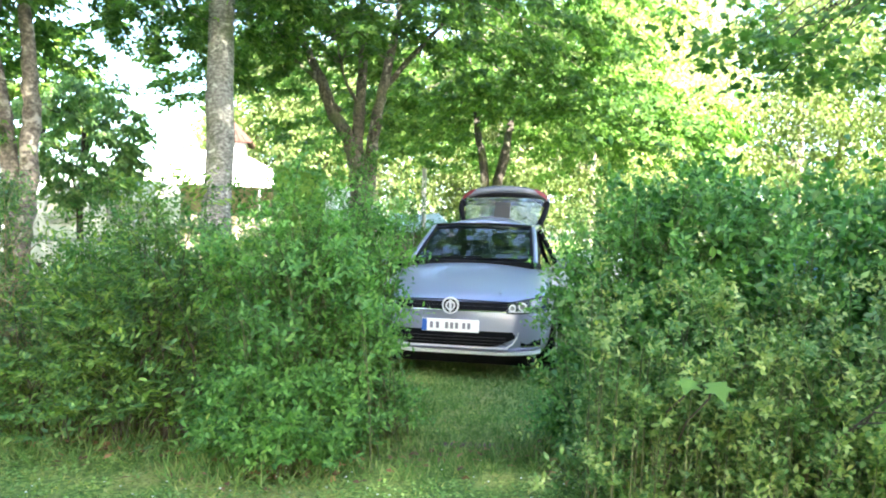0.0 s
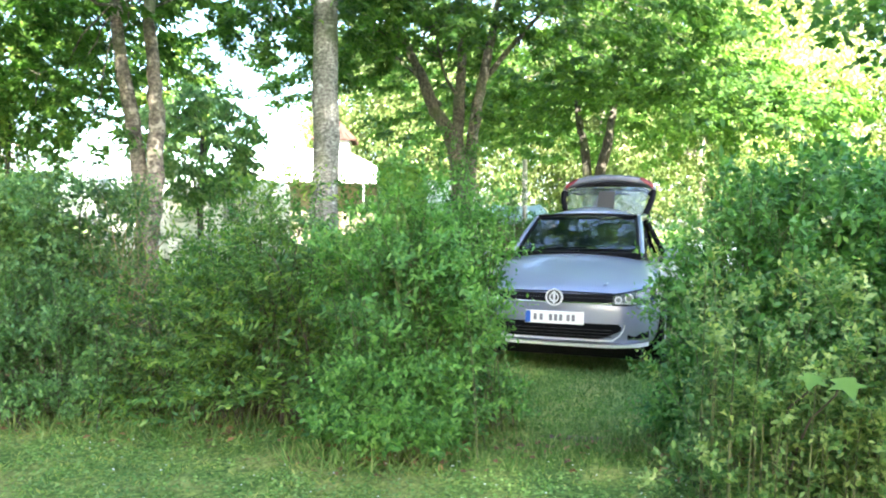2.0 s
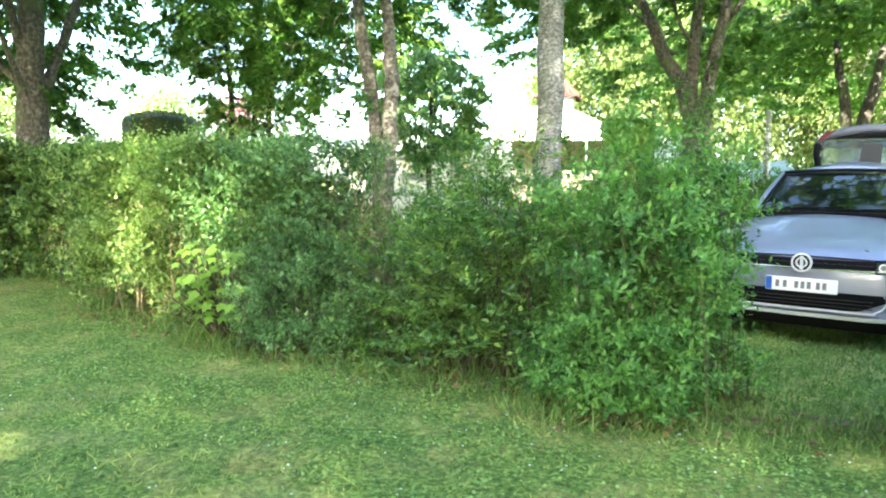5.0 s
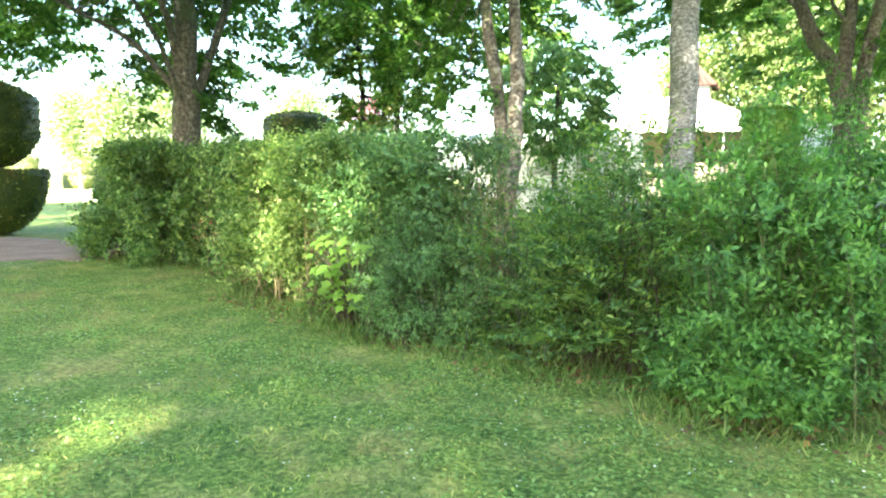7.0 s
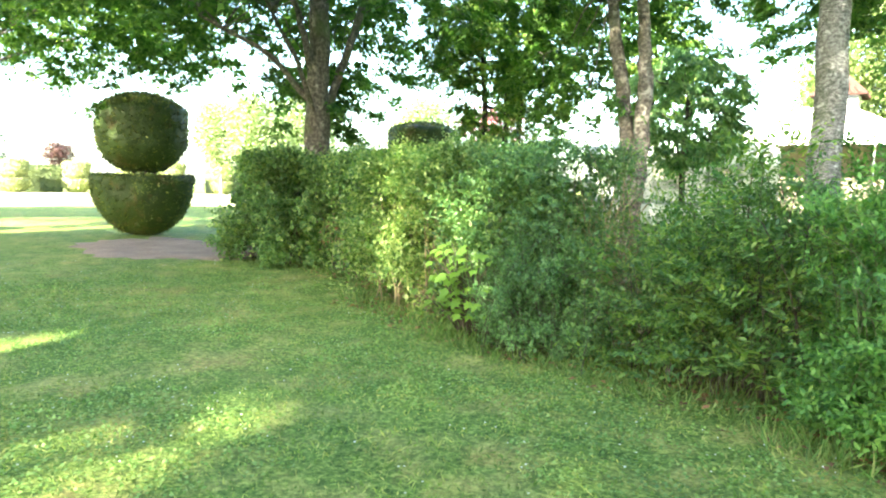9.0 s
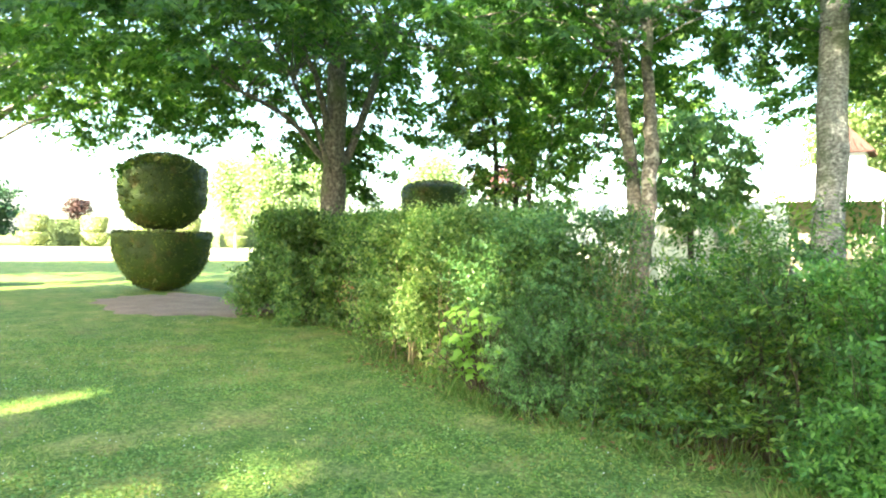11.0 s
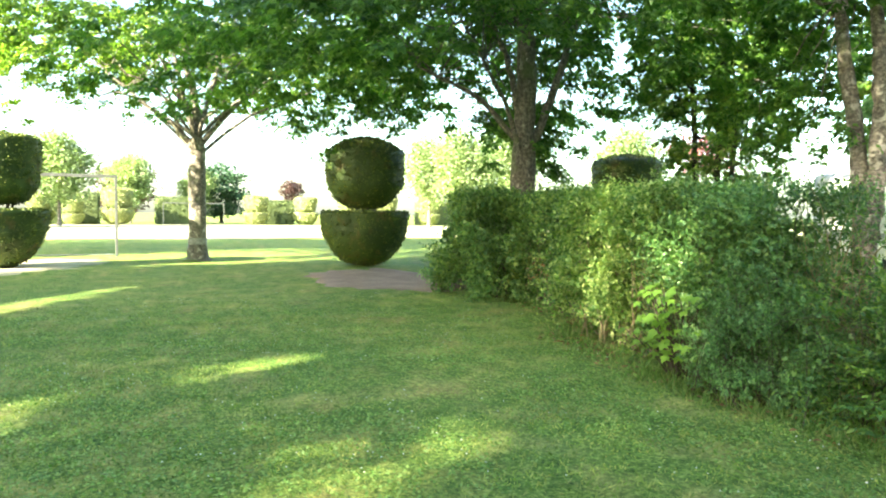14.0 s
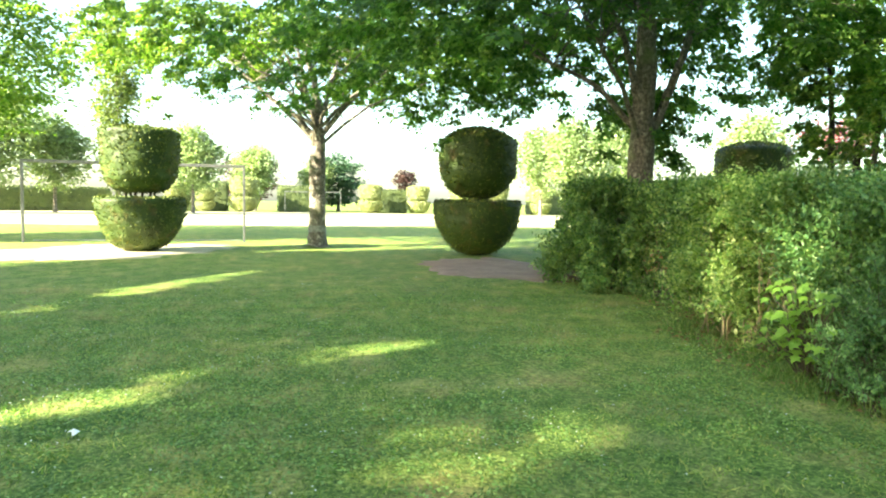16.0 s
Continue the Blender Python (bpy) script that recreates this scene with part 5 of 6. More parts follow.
def rear_lens(side):
    """A rear light let into an upper corner of the tailgate."""
    bm = bmesh.new()
    rows = []
    for u in np.linspace(0, 1, 7):
        x = side * (0.44 + 0.18 * u)
        y, z = 4.1 + 0.1 * x * x, gate_top(x)
        lo = z - 0.02 - 0.045 * min(1, 2.5 * u)
        rows.append([bm.verts.new(c) for c in ((x, y - 0.012, lo), (x, y - 0.008, z - 0.03), (x, y + 0.015, z - 0.002), (x, y + 0.07, z + 0.006), (x, y + 0.08, lo))])
    for r, s in zip(rows, rows[1:]):
        for c in range(5):
            bm.faces.new((r[c], r[(c + 1) % 5], s[(c + 1) % 5], s[c]))
    bm.faces.new(rows[0])
    bm.faces.new(rows[-1][::-1])
    bmesh.ops.recalc_face_normals(bm, faces=bm.faces)
    return bm


def car(m):
    root = thing("car", m, "silver-blue hatchback parked on grass with its tailgate open", "car")
    body = smooth(part("body", body_shell(), PAINT, root, "silver-blue painted body"))
    mod = body.modifiers.new("round", "SUBSURF")
    mod.levels = mod.render_levels = 2
    # bonnet with a raised crease on each side
    for s in (-1, 1):
        pts = [(s * (0.42 + 0.14 * t), 0.16 + 0.98 * t, 0.786 + 0.155 * t - 0.01 * t * t) for t in np.linspace(0, 1, 8)]
        part("bonnet_crease", rod(pts, 0.012), PAINT, body)
    part("bonnet_gap", band(-0.68, 0.68, lambda x: 0.728 - 0.03 * x * x, lambda x: 0.734 - 0.03 * x * x, 0.004, 0.02), BLACK, body)
    # grille, lamps, badge
    grille = part("grille", band(-0.505, 0.505, 0.646, 0.714, 0.02), BLACK, root, "black slatted grille")
    part("slat", band(-0.5, 0.5, 0.68, 0.685, 0.024, 0.02), SLATE, grille)
    part("slat", band(-0.5, 0.5, 0.638, 0.645, 0.024, 0.02), CHROME, grille)
    for s in (-1, 1):
        a, b = sorted((s * 0.5, s * 0.85))
        foot = lambda x: 0.632 + 0.12 * max(0, abs(x) - 0.62)
        brow = lambda x: 0.716 + 0.2 * max(0, abs(x) - 0.52)
        lamp = part("headlight", band(a, b, foot, brow, 0.016, 0.05), LAMPGLASS, root, "clear glass headlight")
        part("lamp_back", band(a, b, lambda x: foot(x) + 0.004, lambda x: brow(x) - 0.004, 0.008, 0.02), SLATE, lamp)
        for x, z, r in ((0.552, 0.675, 0.03), (0.64, 0.69, 0.036)):
            bowl = part("reflector", disc(bmesh.new(), (s * x, nose(x, z) - 0.018, z), r, 0.02, sides=24, hole=r * 0.7), SILVER, lamp)
            part("bulb_lens", disc(bmesh.new(), (s * x, nose(x, z) - 0.012, z), r * 0.7, 0.02, sides=24), LENS_GREY, bowl)
        part("indicator", band(*sorted((s * 0.71, s * 0.8)), 0.69, 0.74, 0.014, 0.02, 6), LENS_GREY, lamp)
        part("lamp_strip", band(*sorted((s * 0.52, s * 0.7)), 0.64, 0.648, 0.015, 0.02, 8), SILVER, lamp)
        part("lamp_rim", band(a, b, lambda x: foot(x) - 0.008, foot, 0.02, 0.03), BLACK, lamp)
        part("lamp_brow", band(a, b, brow, lambda x: brow(x) + 0.008, 0.018, 0.03), BLACK, lamp)
    badge = part("badge", disc(bmesh.new(), (0, -0.012, 0.682), 0.068, 0.02), SLATE, root, "round chrome badge")
    part("badge_ring", disc(bmesh.new(), (0, -0.017, 0.682), 0.076, 0.024, hole=0.062), SILVER, badge)
    part("badge_face", disc(bmesh.new(), (0, -0.022, 0.682), 0.044, 0.014, sides=32, hole=0.03), SILVER, badge)
    part("badge_bar", boxed(-0.012, 0.012, -0.029, -0.012, 0.625, 0.735, bevel=0.004), SILVER, badge)
    # number plate with plain bars for its print
    plate = part("number_plate", band(-0.26, 0.26, 0.447, 0.557, 0.02, 0.02, 12), PLATE, root, "white number plate with a blue end")
    part("plate_band", band(-0.258, -0.212, 0.45, 0.554, 0.024, 0.01, 4), PLATE_BLUE, plate)
    for x in (-0.17, -0.115, -0.03, 0.015, 0.06, 0.125, 0.17):
        part("plate_bar", band(x - 0.014, x + 0.014, 0.474, 0.53, 0.0235, 0.008, 3), INK, plate)
    # lower bumper
    def bow(k):
        return lambda x: k + 0.09 * max(0, abs(x) - 0.5) / 0.3
    intake = part("air_intake", band(-0.58, 0.58, lambda x: 0.325 + 0.09 * max(0, abs(x) - 0.4) / 0.2, 0.462, 0.016, 0.03), BLACK, root, "black lower air intake")
    for z in (0.348, 0.376, 0.404):
        part("slat", band(-0.5, 0.5, z, z + 0.006, 0.026, 0.02), SLATE, intake)
    for s in (-1, 1):
        pts = [(s * x, nose(x, z) - 0.02, z) for x, z in ((0.61, 0.46), (0.595, 0.41), (0.56, 0.355), (0.50, 0.318))]
        part("intake_trim", rod(pts, 0.007), SILVER, intake)
        a, b = sorted((s * 0.63, s * 0.8))
        part("fog_slot", band(a, b, 0.33, 0.4, 0.008, 0.03, 8), BLACK, root)
        part("fog_trim", band(a, b, 0.33, 0.342, 0.016, 0.03, 8), CHROME, root)
    part("intake_trim", band(-0.52, 0.52, 0.309, 0.323, 0.026, 0.03), SILVER, intake)
    part("front_lip", band(-0.8, 0.8, lambda x: 0.252 + 0.06 * max(0, abs(x) - 0.5), lambda x: 0.278 + 0.07 * max(0, abs(x) - 0.5), 0.03, 0.06), SILVER, root, "bright strip along the bumper's foot")
    part("underside", boxed(-0.74, 0.74, 0.14, 4.0, 0.14, 0.25, bevel=0.03), BLACK, root)
    # wheels
    for sx in (-1, 1):
        for y in (0.82, 3.42):
            wheel = part("wheel", disc(bmesh.new(), (sx * 0.815, y, 0.35), 0.34, 0.175, "X"), BLACK, root)
            part("tyre", disc(bmesh.new(), (sx * 0.82, y, 0.315), 0.315, 0.2, "X", hole=0.2), RUBBER, wheel)
            part("rim", disc(bmesh.new(), (sx * 0.825, y, 0.315), 0.2, 0.185, "X"), ALLOY, wheel)
    # cabin
    A0, A1, R0, R1 = (0.665, 1.21, 1.03), (0.58, 1.98, 1.415), (0.59, 3.6, 1.42), (0.76, 3.95, 0.98)
    flip = lambda p: (-p[0], p[1], p[2])
    wind = part("windscreen", sheet(((-0.625, 1.2, 1.06), (0.625, 1.2, 1.06), (0.55, 1.97, 1.42), (-0.55, 1.97, 1.42)), 0.006, 8, 0.03), WINDOW, root, "clear windscreen")
    wind.visible_shadow = False
    part("screen_edge", rod([(-0.56, 1.96, 1.434), (-0.3, 1.955, 1.45), (0, 1.95, 1.456), (0.3, 1.955, 1.45), (0.56, 1.96, 1.434)], 0.016), BLACK, wind)
    part("wiper", rod([(-0.7, 1.17, 1.03), (-0.2, 1.19, 1.085), (0.1, 1.19, 1.092)], 0.008), BLACK, wind)
    part("wiper", rod([(0.0, 1.15, 1.07), (0.4, 1.17, 1.08), (0.64, 1.19, 1.062)], 0.008), BLACK, wind)
    part("scuttle", boxed(-0.66, 0.66, 1.13, 1.2, 0.98, 1.05, bevel=0.01), BLACK, wind)
    part("mirror", boxed(-0.11, 0.11, 1.93, 1.96, 1.3, 1.36, bevel=0.012), BLACK, wind)
    part("sticker", sheet(((0.6, 1.245, 1.03), (0.65, 1.245, 1.03), (0.64, 1.29, 1.065), (0.59, 1.29, 1.065)), 0.004, 2), LIGHT_GREY, wind)
    roof = smooth(part("roof", sheet(((-0.585, 1.97, 1.42), (0.585, 1.97, 1.42), (0.56, 3.72, 1.43), (-0.56, 3.72, 1.43)), 0.035, 10, 0.14), PAINT, root))
    for s in (1, -1):
        g = (lambda p: p) if s > 0 else flip
        part("pillar", rod([g(A0), g((0.63, 1.58, 1.23)), g(A1), g((0.6, 2.6, 1.45)), g(R0)], 0.028), PAINT, root)
        part("screen_seal", rod([g((0.63, 1.215, 1.055)), g((0.59, 1.58, 1.245)), g((0.552, 1.965, 1.42))], 0.014, 6), BLACK, wind)
        part("pillar", sheet((g((0.85, 3.3, 0.97)), g((0.78, 3.95, 0.98)), g((0.58, 3.72, 1.395)), g((0.6, 3.45, 1.4))), 0.06, 4), PAINT, root)
        part("side_window", sheet((g((0.72, 1.32, 0.97)), g((0.85, 3.32, 0.98)), g((0.615, 3.45, 1.385)), g((0.62, 2.02, 1.385))), 0.006, 4), WINDOW, root)
        part("pillar", rod([g((0.855, 2.42, 0.97)), g((0.625, 2.5, 1.4))], 0.03), BLACK, root)
        mir = smooth(part("wing_mirror", boxed(*sorted((s * 0.88, s * 1.06)), 1.32, 1.46, 0.97, 1.1, bevel=0.045), PAINT, root))
        part("mirror_foot", boxed(*sorted((s * 0.83, s * 0.92)), 1.36, 1.42, 0.95, 0.99, bevel=0.01), BLACK, mir)
        seat = part("seat", boxed(s * 0.36 - 0.24, s * 0.36 + 0.24, 2.15, 2.32, 0.6, 1.2, bevel=0.06), FABRIC, root)
        part("headrest", boxed(s * 0.36 - 0.13, s * 0.36 + 0.13, 2.2, 2.3, 1.22, 1.38, bevel=0.05), FABRIC, seat)
    part("dashboard", boxed(-0.72, 0.72, 1.3, 1.75, 0.86, 1.0, bevel=0.05), FABRIC, root)
    wheel = bmesh.new()
    disc(wheel, (0.36, 1.78, 1.02), 0.18, 0.03, hole=0.15)
    part("steering_wheel", wheel, FABRIC, root)
    bench = part("rear_bench", boxed(-0.62, 0.62, 3.1, 3.25, 0.6, 1.12, bevel=0.05), FABRIC, root)
    for x in (-0.4, 0, 0.4):
        part("headrest", boxed(x - 0.11, x + 0.11, 3.14, 3.22, 1.13, 1.26, bevel=0.04), FABRIC, bench)
    # tailgate swung up from the roof's rear edge
    gate = smooth(part("tailgate", arch_panel(), GATE_PAINT, root, "raised tailgate with red rear lights"))
    for s in (-1, 1):
        g = (lambda p: p) if s > 0 else flip
        part("gate_frame", rod([g(p) for p in ((0.52, 3.74, 1.46), (0.57, 3.84, 1.57), (0.615, 3.96, 1.7), (0.625, 4.06, 1.82))], 0.042, 8), BLACK, gate)
        part("gas_strut", rod([g((0.6, 3.85, 1.3)), g((0.56, 4.05, 1.72))], 0.012, 6), BLACK, gate)
        part("rear_light", rear_lens(s), REDLENS, gate, "dark red rear light")
    part("gate_frame", sheet(((-0.47, 3.752, 1.458), (0.47, 3.752, 1.458), (0.48, 3.78, 1.49), (-0.48, 3.78, 1.49)), 0.03, 5), LIGHT_GREY, gate)
    part("rear_glass", sheet(((-0.5, 3.77, 1.48), (0.5, 3.77, 1.48), (0.58, 4.05, 1.875), (-0.58, 4.05, 1.875)), 0.006, 6, 0.05), REARGLASS, gate)
    top = [(x, 4.075 + 0.1 * x * x, gate_top(x) - 0.145 - 0.02 * (x / 0.6) ** 4) for x in np.linspace(-0.6, 0.6, 17)]
    part("gate_frame", rod(top, 0.034, 8), BLACK, gate)
    part("rear_wiper", sheet(((-0.12, 3.72, 1.52), (0.12, 3.72, 1.52), (0.11, 3.95, 1.82), (-0.11, 3.95, 1.82)), 0.02, 3), GATE_TRIM, gate)
    return root


car(pose(0.745, 7.1, 0, 0, 0, -9))


# ---- the campsite behind ----
WHITE = plain("white_render", (0.8, 0.79, 0.75), 0.8, grain=0.12, scale=6)
CANVAS = plain("white_canvas", (0.82, 0.82, 0.8), 0.7, grain=0.08, scale=4)
TILE = plain("red_roof_tile", (0.075, 0.03, 0.02), 0.8, grain=0.4, scale=5)
DARKWOOD = plain("brown_wood", (0.12, 0.08, 0.055), 0.8, grain=0.4, scale=8)
# brown of the shaded inside below the marquee eaves
BEIGE = plain("shaded_inside_brown", (0.3, 0.25, 0.19), 0.8, grain=0.3, scale=6)
BLUE = plain("blue_cloth", (0.03, 0.1, 0.34), 0.7, grain=0.25, scale=8)
PALEBLUE = plain("pale_blue_cloth", (0.45, 0.62, 0.72), 0.7, grain=0.2, scale=6)
GREYPOLE = plain("grey_pole", (0.42, 0.44, 0.45), 0.6, grain=0.3, scale=12)
CREAM = plain("caravan_white", (0.8, 0.8, 0.77), 0.4, grain=0.1, scale=3)


def house(m):
    """A narrow hut with a tiled pyramid roof."""
    root = thing("house", m, "white rendered hut with a red tiled roof", "house")
    wall = part("wall", boxed(-0.68, 0.68, 0, 1.5, 0, 5.2), WHITE, root)
    eave = [(-0.98, -0.3, 5.16), (0.98, -0.3, 5.16), (0.98, 1.8, 5.16), (-0.98, 1.8, 5.16)]
    tip = (0.0, 0.75, 6.25)
    for a, b in zip(eave, eave[1:] + eave[:1]):
        side = part("roof", sheet((a, b, tip, tuple(0.98 * t + 0.02 * e for t, e in zip(tip, a))), 0.07, 3), TILE, root)
        for k in range(1, 8):
            e = [x + (y - x) * k / 8 for x, y in zip(a, b)]
            f = 1 - abs(k / 4 - 1)
            top = [x + (y - x) * f for x, y in zip(e, tip)]
            part("roof_roll", rod([(e[0], e[1], e[2] + 0.03), (top[0], top[1], top[2] + 0.03)], 0.045, 6), TILE, side)
    win = part("window", boxed(-0.4, 0.4, -0.03, 0.05, 3.2, 4.2), DARKWOOD, wall)
    part("pane", boxed(-0.34, 0.34, -0.045, -0.032, 3.26, 4.14), WINDOW, win)
    return root


def marquee(m, lx, ly, eave, ridge, label, cloth=CANVAS, walls=True, ridge_part=0.3):
    root = thing("marquee", m, label, "tent")
    part("roof_sheet", sheet(((-lx / 2, 0, eave), (lx / 2, 0, eave), (lx * ridge_part, ly / 2, ridge), (-lx * ridge_part, ly / 2, ridge)), 0.03, 8, -0.12), cloth, root)
    part("roof_sheet", sheet(((lx / 2, ly, eave), (-lx / 2, ly, eave), (-lx * ridge_part, ly / 2, ridge), (lx * ridge_part, ly / 2, ridge)), 0.03, 8, -0.12), cloth, root)
    part("roof_sheet", sheet(((lx / 2, 0, eave), (lx / 2, ly, eave), (lx * ridge_part, ly / 2, ridge), (lx * (ridge_part - 0.01), ly / 2, ridge)), 0.03, 8, -0.08), cloth, root)
    part("roof_sheet", sheet(((-lx / 2, ly, eave), (-lx / 2, 0, eave), (-lx * ridge_part, ly / 2, ridge), (-lx * (ridge_part - 0.01), ly / 2, ridge)), 0.03, 8, -0.08), cloth, root)
    part("valance", boxed(-lx / 2, lx / 2, -0.012, 0.012, eave - 0.2, eave - 0.004), cloth, root)
    for k in range(5):
        x = -lx / 2 + lx * k / 4
        for y in (0.05, ly - 0.05):
            part("pole", rod([(x * 0.99, y, 0), (x * 0.99, y, eave - 0.01)], 0.03), GREYPOLE, root)
    if walls:
        part("back_sheet", boxed(-lx / 2, lx / 2, ly - 0.02, ly + 0.01, 0.02, eave - 0.01), cloth, root)
        # this brown sheet stands in for the shaded inside under the roof
        part("shade_wall", boxed(-lx / 2 + 0.1, lx / 2 - 0.1, ly * 0.5, ly * 0.5 + 0.06, 0.02, eave - 0.02), BEIGE, root)
        part("doorway", boxed(-0.2, 0.7, ly * 0.5 - 0.03, ly * 0.5 - 0.004, 0.02, 2.1 if eave > 2.4 else 1.5), DARKWOOD, root)
    return root


house(pose(-9.7, 30.6, 0, 0, 0, 14))
marquee(pose(-8.4, 25.9, 0, 0, 0, 20), 6.0, 4.2, 3.15, 4.45, "white marquee with a peaked roof in the sun", ridge_part=0.12)
marquee(pose(-2.9, 19.6, 0, 0, 0, 8), 2.6, 2.4, 1.9, 2.7, "small pale tent awning at a pitch", walls=True)
marquee(pose(-0.9, 22.4, 0, 0, 0, 0), 2.4, 2.2, 1.6, 2.05, "pale blue awning at a pitch", PALEBLUE)
clipped_block(pose(-2.86, 15.9, 0, 0, 0, 13), (1.0, 0.9, 2.62), "bright green clipped hedge block by a pitch", 75, BOX, 5200, 0.07)


def caravan(m, label):
    root = thing("caravan", m, label, "caravan")
    body = smooth(part("body", boxed(-2.2, 2.2, -1.05, 1.05, 0.45, 2.45, bevel=0.18), CREAM, root))
    for x in (-1.4, 0.0, 1.3):
        part("window", boxed(x - 0.42, x + 0.42, -1.075, -1.02, 1.35, 1.95, bevel=0.02), WINDOW, body)
    part("stripe", boxed(-2.0, 2.0, -1.062, -1.03, 0.95, 1.05), GREYPOLE, body)
    for y in (-0.9, 0.9):
        part("wheel", disc(bmesh.new(), (0, y, 0.31), 0.31, 0.18, "Y"), RUBBER, root)
    part("drawbar", boxed(2.2, 3.3, -0.05, 0.05, 0.42, 0.5, bevel=0.01), NET_IRON, root)
    part("jockey_wheel", rod([(3.2, 0, 0.42), (3.2, 0, 0.0)], 0.03), NET_IRON, root)
    return root


caravan(pose(-8.7, 17.5, 0, 0, 0, 14), "white caravan in the sun behind the trees")


def tent(m, size, cloth, label):
    lx, ly, h = size
    root = thing("tent", m, label, "tent")
    v, f = [], []
    n = 12
    for k in range(n + 1):
        a = math.pi * k / n
        for s in (0, 0.33, 0.67, 1):
            e = 1 - 0.16 * (2 * s - 1) ** 2
            v.append((-lx / 2 * math.cos(a), ly * s, h * e * math.sin(a) ** 0.7))
    for k in range(n):
        for s in range(3):
            f.append((k * 4 + s, (k + 1) * 4 + s, (k + 1) * 4 + s + 1, k * 4 + s + 1))
    skin = smooth(part("skin", mesh_of("skin", [(np.array(v), np.array(f))]), cloth, root))
    for s in (0, 1):
        bm = bmesh.new()
        bm.faces.new([bm.verts.new(v[k * 4 + 3 * s]) for k in range(n + 1)])
        part("end_wall", bm, cloth, root)
        part("pole_sleeve", rod([v[k * 4 + 3 * s] for k in range(n + 1)], 0.018, 6), GREYPOLE, skin)
    return root


tent(pose(4.7, 7.7, 0, 0, 0, -12), (2.3, 2.4, 1.2), BLUE, "blue tunnel tent behind the hedge")
tent(pose(3.5, 12.2, 0, 0, 0, 20), (1.6, 1.8, 1.15), CANVAS, "white tent on the next pitch")
for x, y, h in ((-0.28, 17.86, 2.95), (-3.55, 9.9, 1.5)):
    single("pole", rod([(0, 0, -0.05), (0.01, 0, h * 0.5), (0.0, 0, h)], 0.06 if h > 2 else 0.025, 10), GREYPOLE, pose(x, y, 0), "grey service pole on a camping pitch", "pole")
for s, (x, y) in enumerate(((-6.2, 12.2), (-4.6, 12.7))):
    root = thing("fence", pose(x, y, 0, 0, 0, 16), "low white rail fence at a pitch", "fence")
    for k in range(4):
        part("post", boxed(k * 0.5 - 0.03, k * 0.5 + 0.03, -0.03, 0.03, 0, 1.05, bevel=0.008), WHITE, root)
    for z in (0.45, 0.9):
        part("rail", boxed(-0.05, 1.55, -0.05, -0.032, z - 0.04, z + 0.04, bevel=0.006), WHITE, root)


# ---- small growth: sapling, overhanging boughs, grass, daisies ----
def sapling(name, m, spots, size, label, seed, back=0.12):
    rng = np.random.default_rng(seed)
    root = thing(name, m, label, "sapling")
    for x, y, z in spots:
        part("stem", mesh_of("stem", [tube(bend(rng, (x * 0.3, y * 0.3 + back, 0), (x, y, z), 0.1, 6), np.linspace(0.008, 0.003, 6), 5)], True), TWIG, root)
        u = np.array([[x * 0.8 + rng.normal(0, 0.2), -0.6, -0.35]])
        n = np.array([[rng.normal(0, 0.3), -0.55 + rng.normal(0, 0.25), 0.8]])
        s = size * rng.uniform(0.75, 1.15)
        part("leaf", [leaves(np.array([[x, y, z]]), u, n, s, s * 1.05, "lobed")], SAPLING, root)
    return root


rng = np.random.default_rng(5)
sapling("maple_sapling", pose(-3.25, 4.78, 0), [(rng.normal(0, 0.17), -rng.uniform(0.0, 0.2), rng.uniform(0.22, 0.82)) for _ in range(84)], 0.088, "bright green maple sapling in front of the hedge", 6)
sapling("maple_sapling", pose(1.82, 3.74, 0), [(0.0, 0.0, 0.74), (0.1, 0.02, 0.73)], 0.115, "pale maple seedling leaves in the hedge", 7, 0.6)
sapling("maple_sapling", pose(2.6, 3.72, 0), [(0.02, 0.0, 0.72), (0.04, -0.03, 0.64), (-0.03, -0.02, 0.6)], 0.105, "pale maple seedling leaves in the hedge", 8, 0.6)

rng = np.random.default_rng(8)
root = thing("overhanging_bough", pose(6.0, -1.3, 0), "leafy dark maple bough hanging over the hedge", "branch")
across = rng.uniform(0, 1, 58)
tips = np.stack([-3.35 + 2.9 * across, 8.15 + rng.normal(0, 0.3, 58), 2.98 - 0.42 * np.sin(np.pi * np.minimum(across / 0.8, 1)) + 0.85 * rng.uniform(0, 1, 58) * (0.5 + across)], -1)
part("bough", mesh_of("bough", [tube(bend(rng, (0, 0, 0), (-0.4, 2.4, 3.4), 0.02, 8), np.linspace(0.16, 0.09, 8), 10),
     tube(bend(rng, (-0.4, 2.4, 3.4), (-1.2, 7.9, 3.75), 0.08, 8), np.linspace(0.09, 0.02, 8), 8)], True), BARK_DARK, root)
for t in tips[:24]:
    part("twig", mesh_of("twig", [tube(bend(rng, (-1.2 + 0.35 * (t[0] + 1.2), 7.6, 3.7), t, 0.02, 6), np.linspace(0.012, 0.003, 6), 5)], True), BARK_DARK, root)
part("leafage", mesh_of("leafage", [clump_leaves(rng, tips, 25, 0.15, 0.35, 0.085, 0.95, "lobed")]), MAPLE, root, kind="stuff")

rng = np.random.default_rng(9)


def edge(x):
    """Where the hedge foot meets the lawn."""
    return np.interp(x, (-10.6, -8.5, -8.2, -6.0, -5.5, -3.5, -0.9, -0.4, 0.4, 1.3, 1.8, 7), (5.95, 5.95, 6.3, 6.0, 5.15, 4.8, 4.8, 4.55, 4.7, 5.0, 4.45, 4.0))


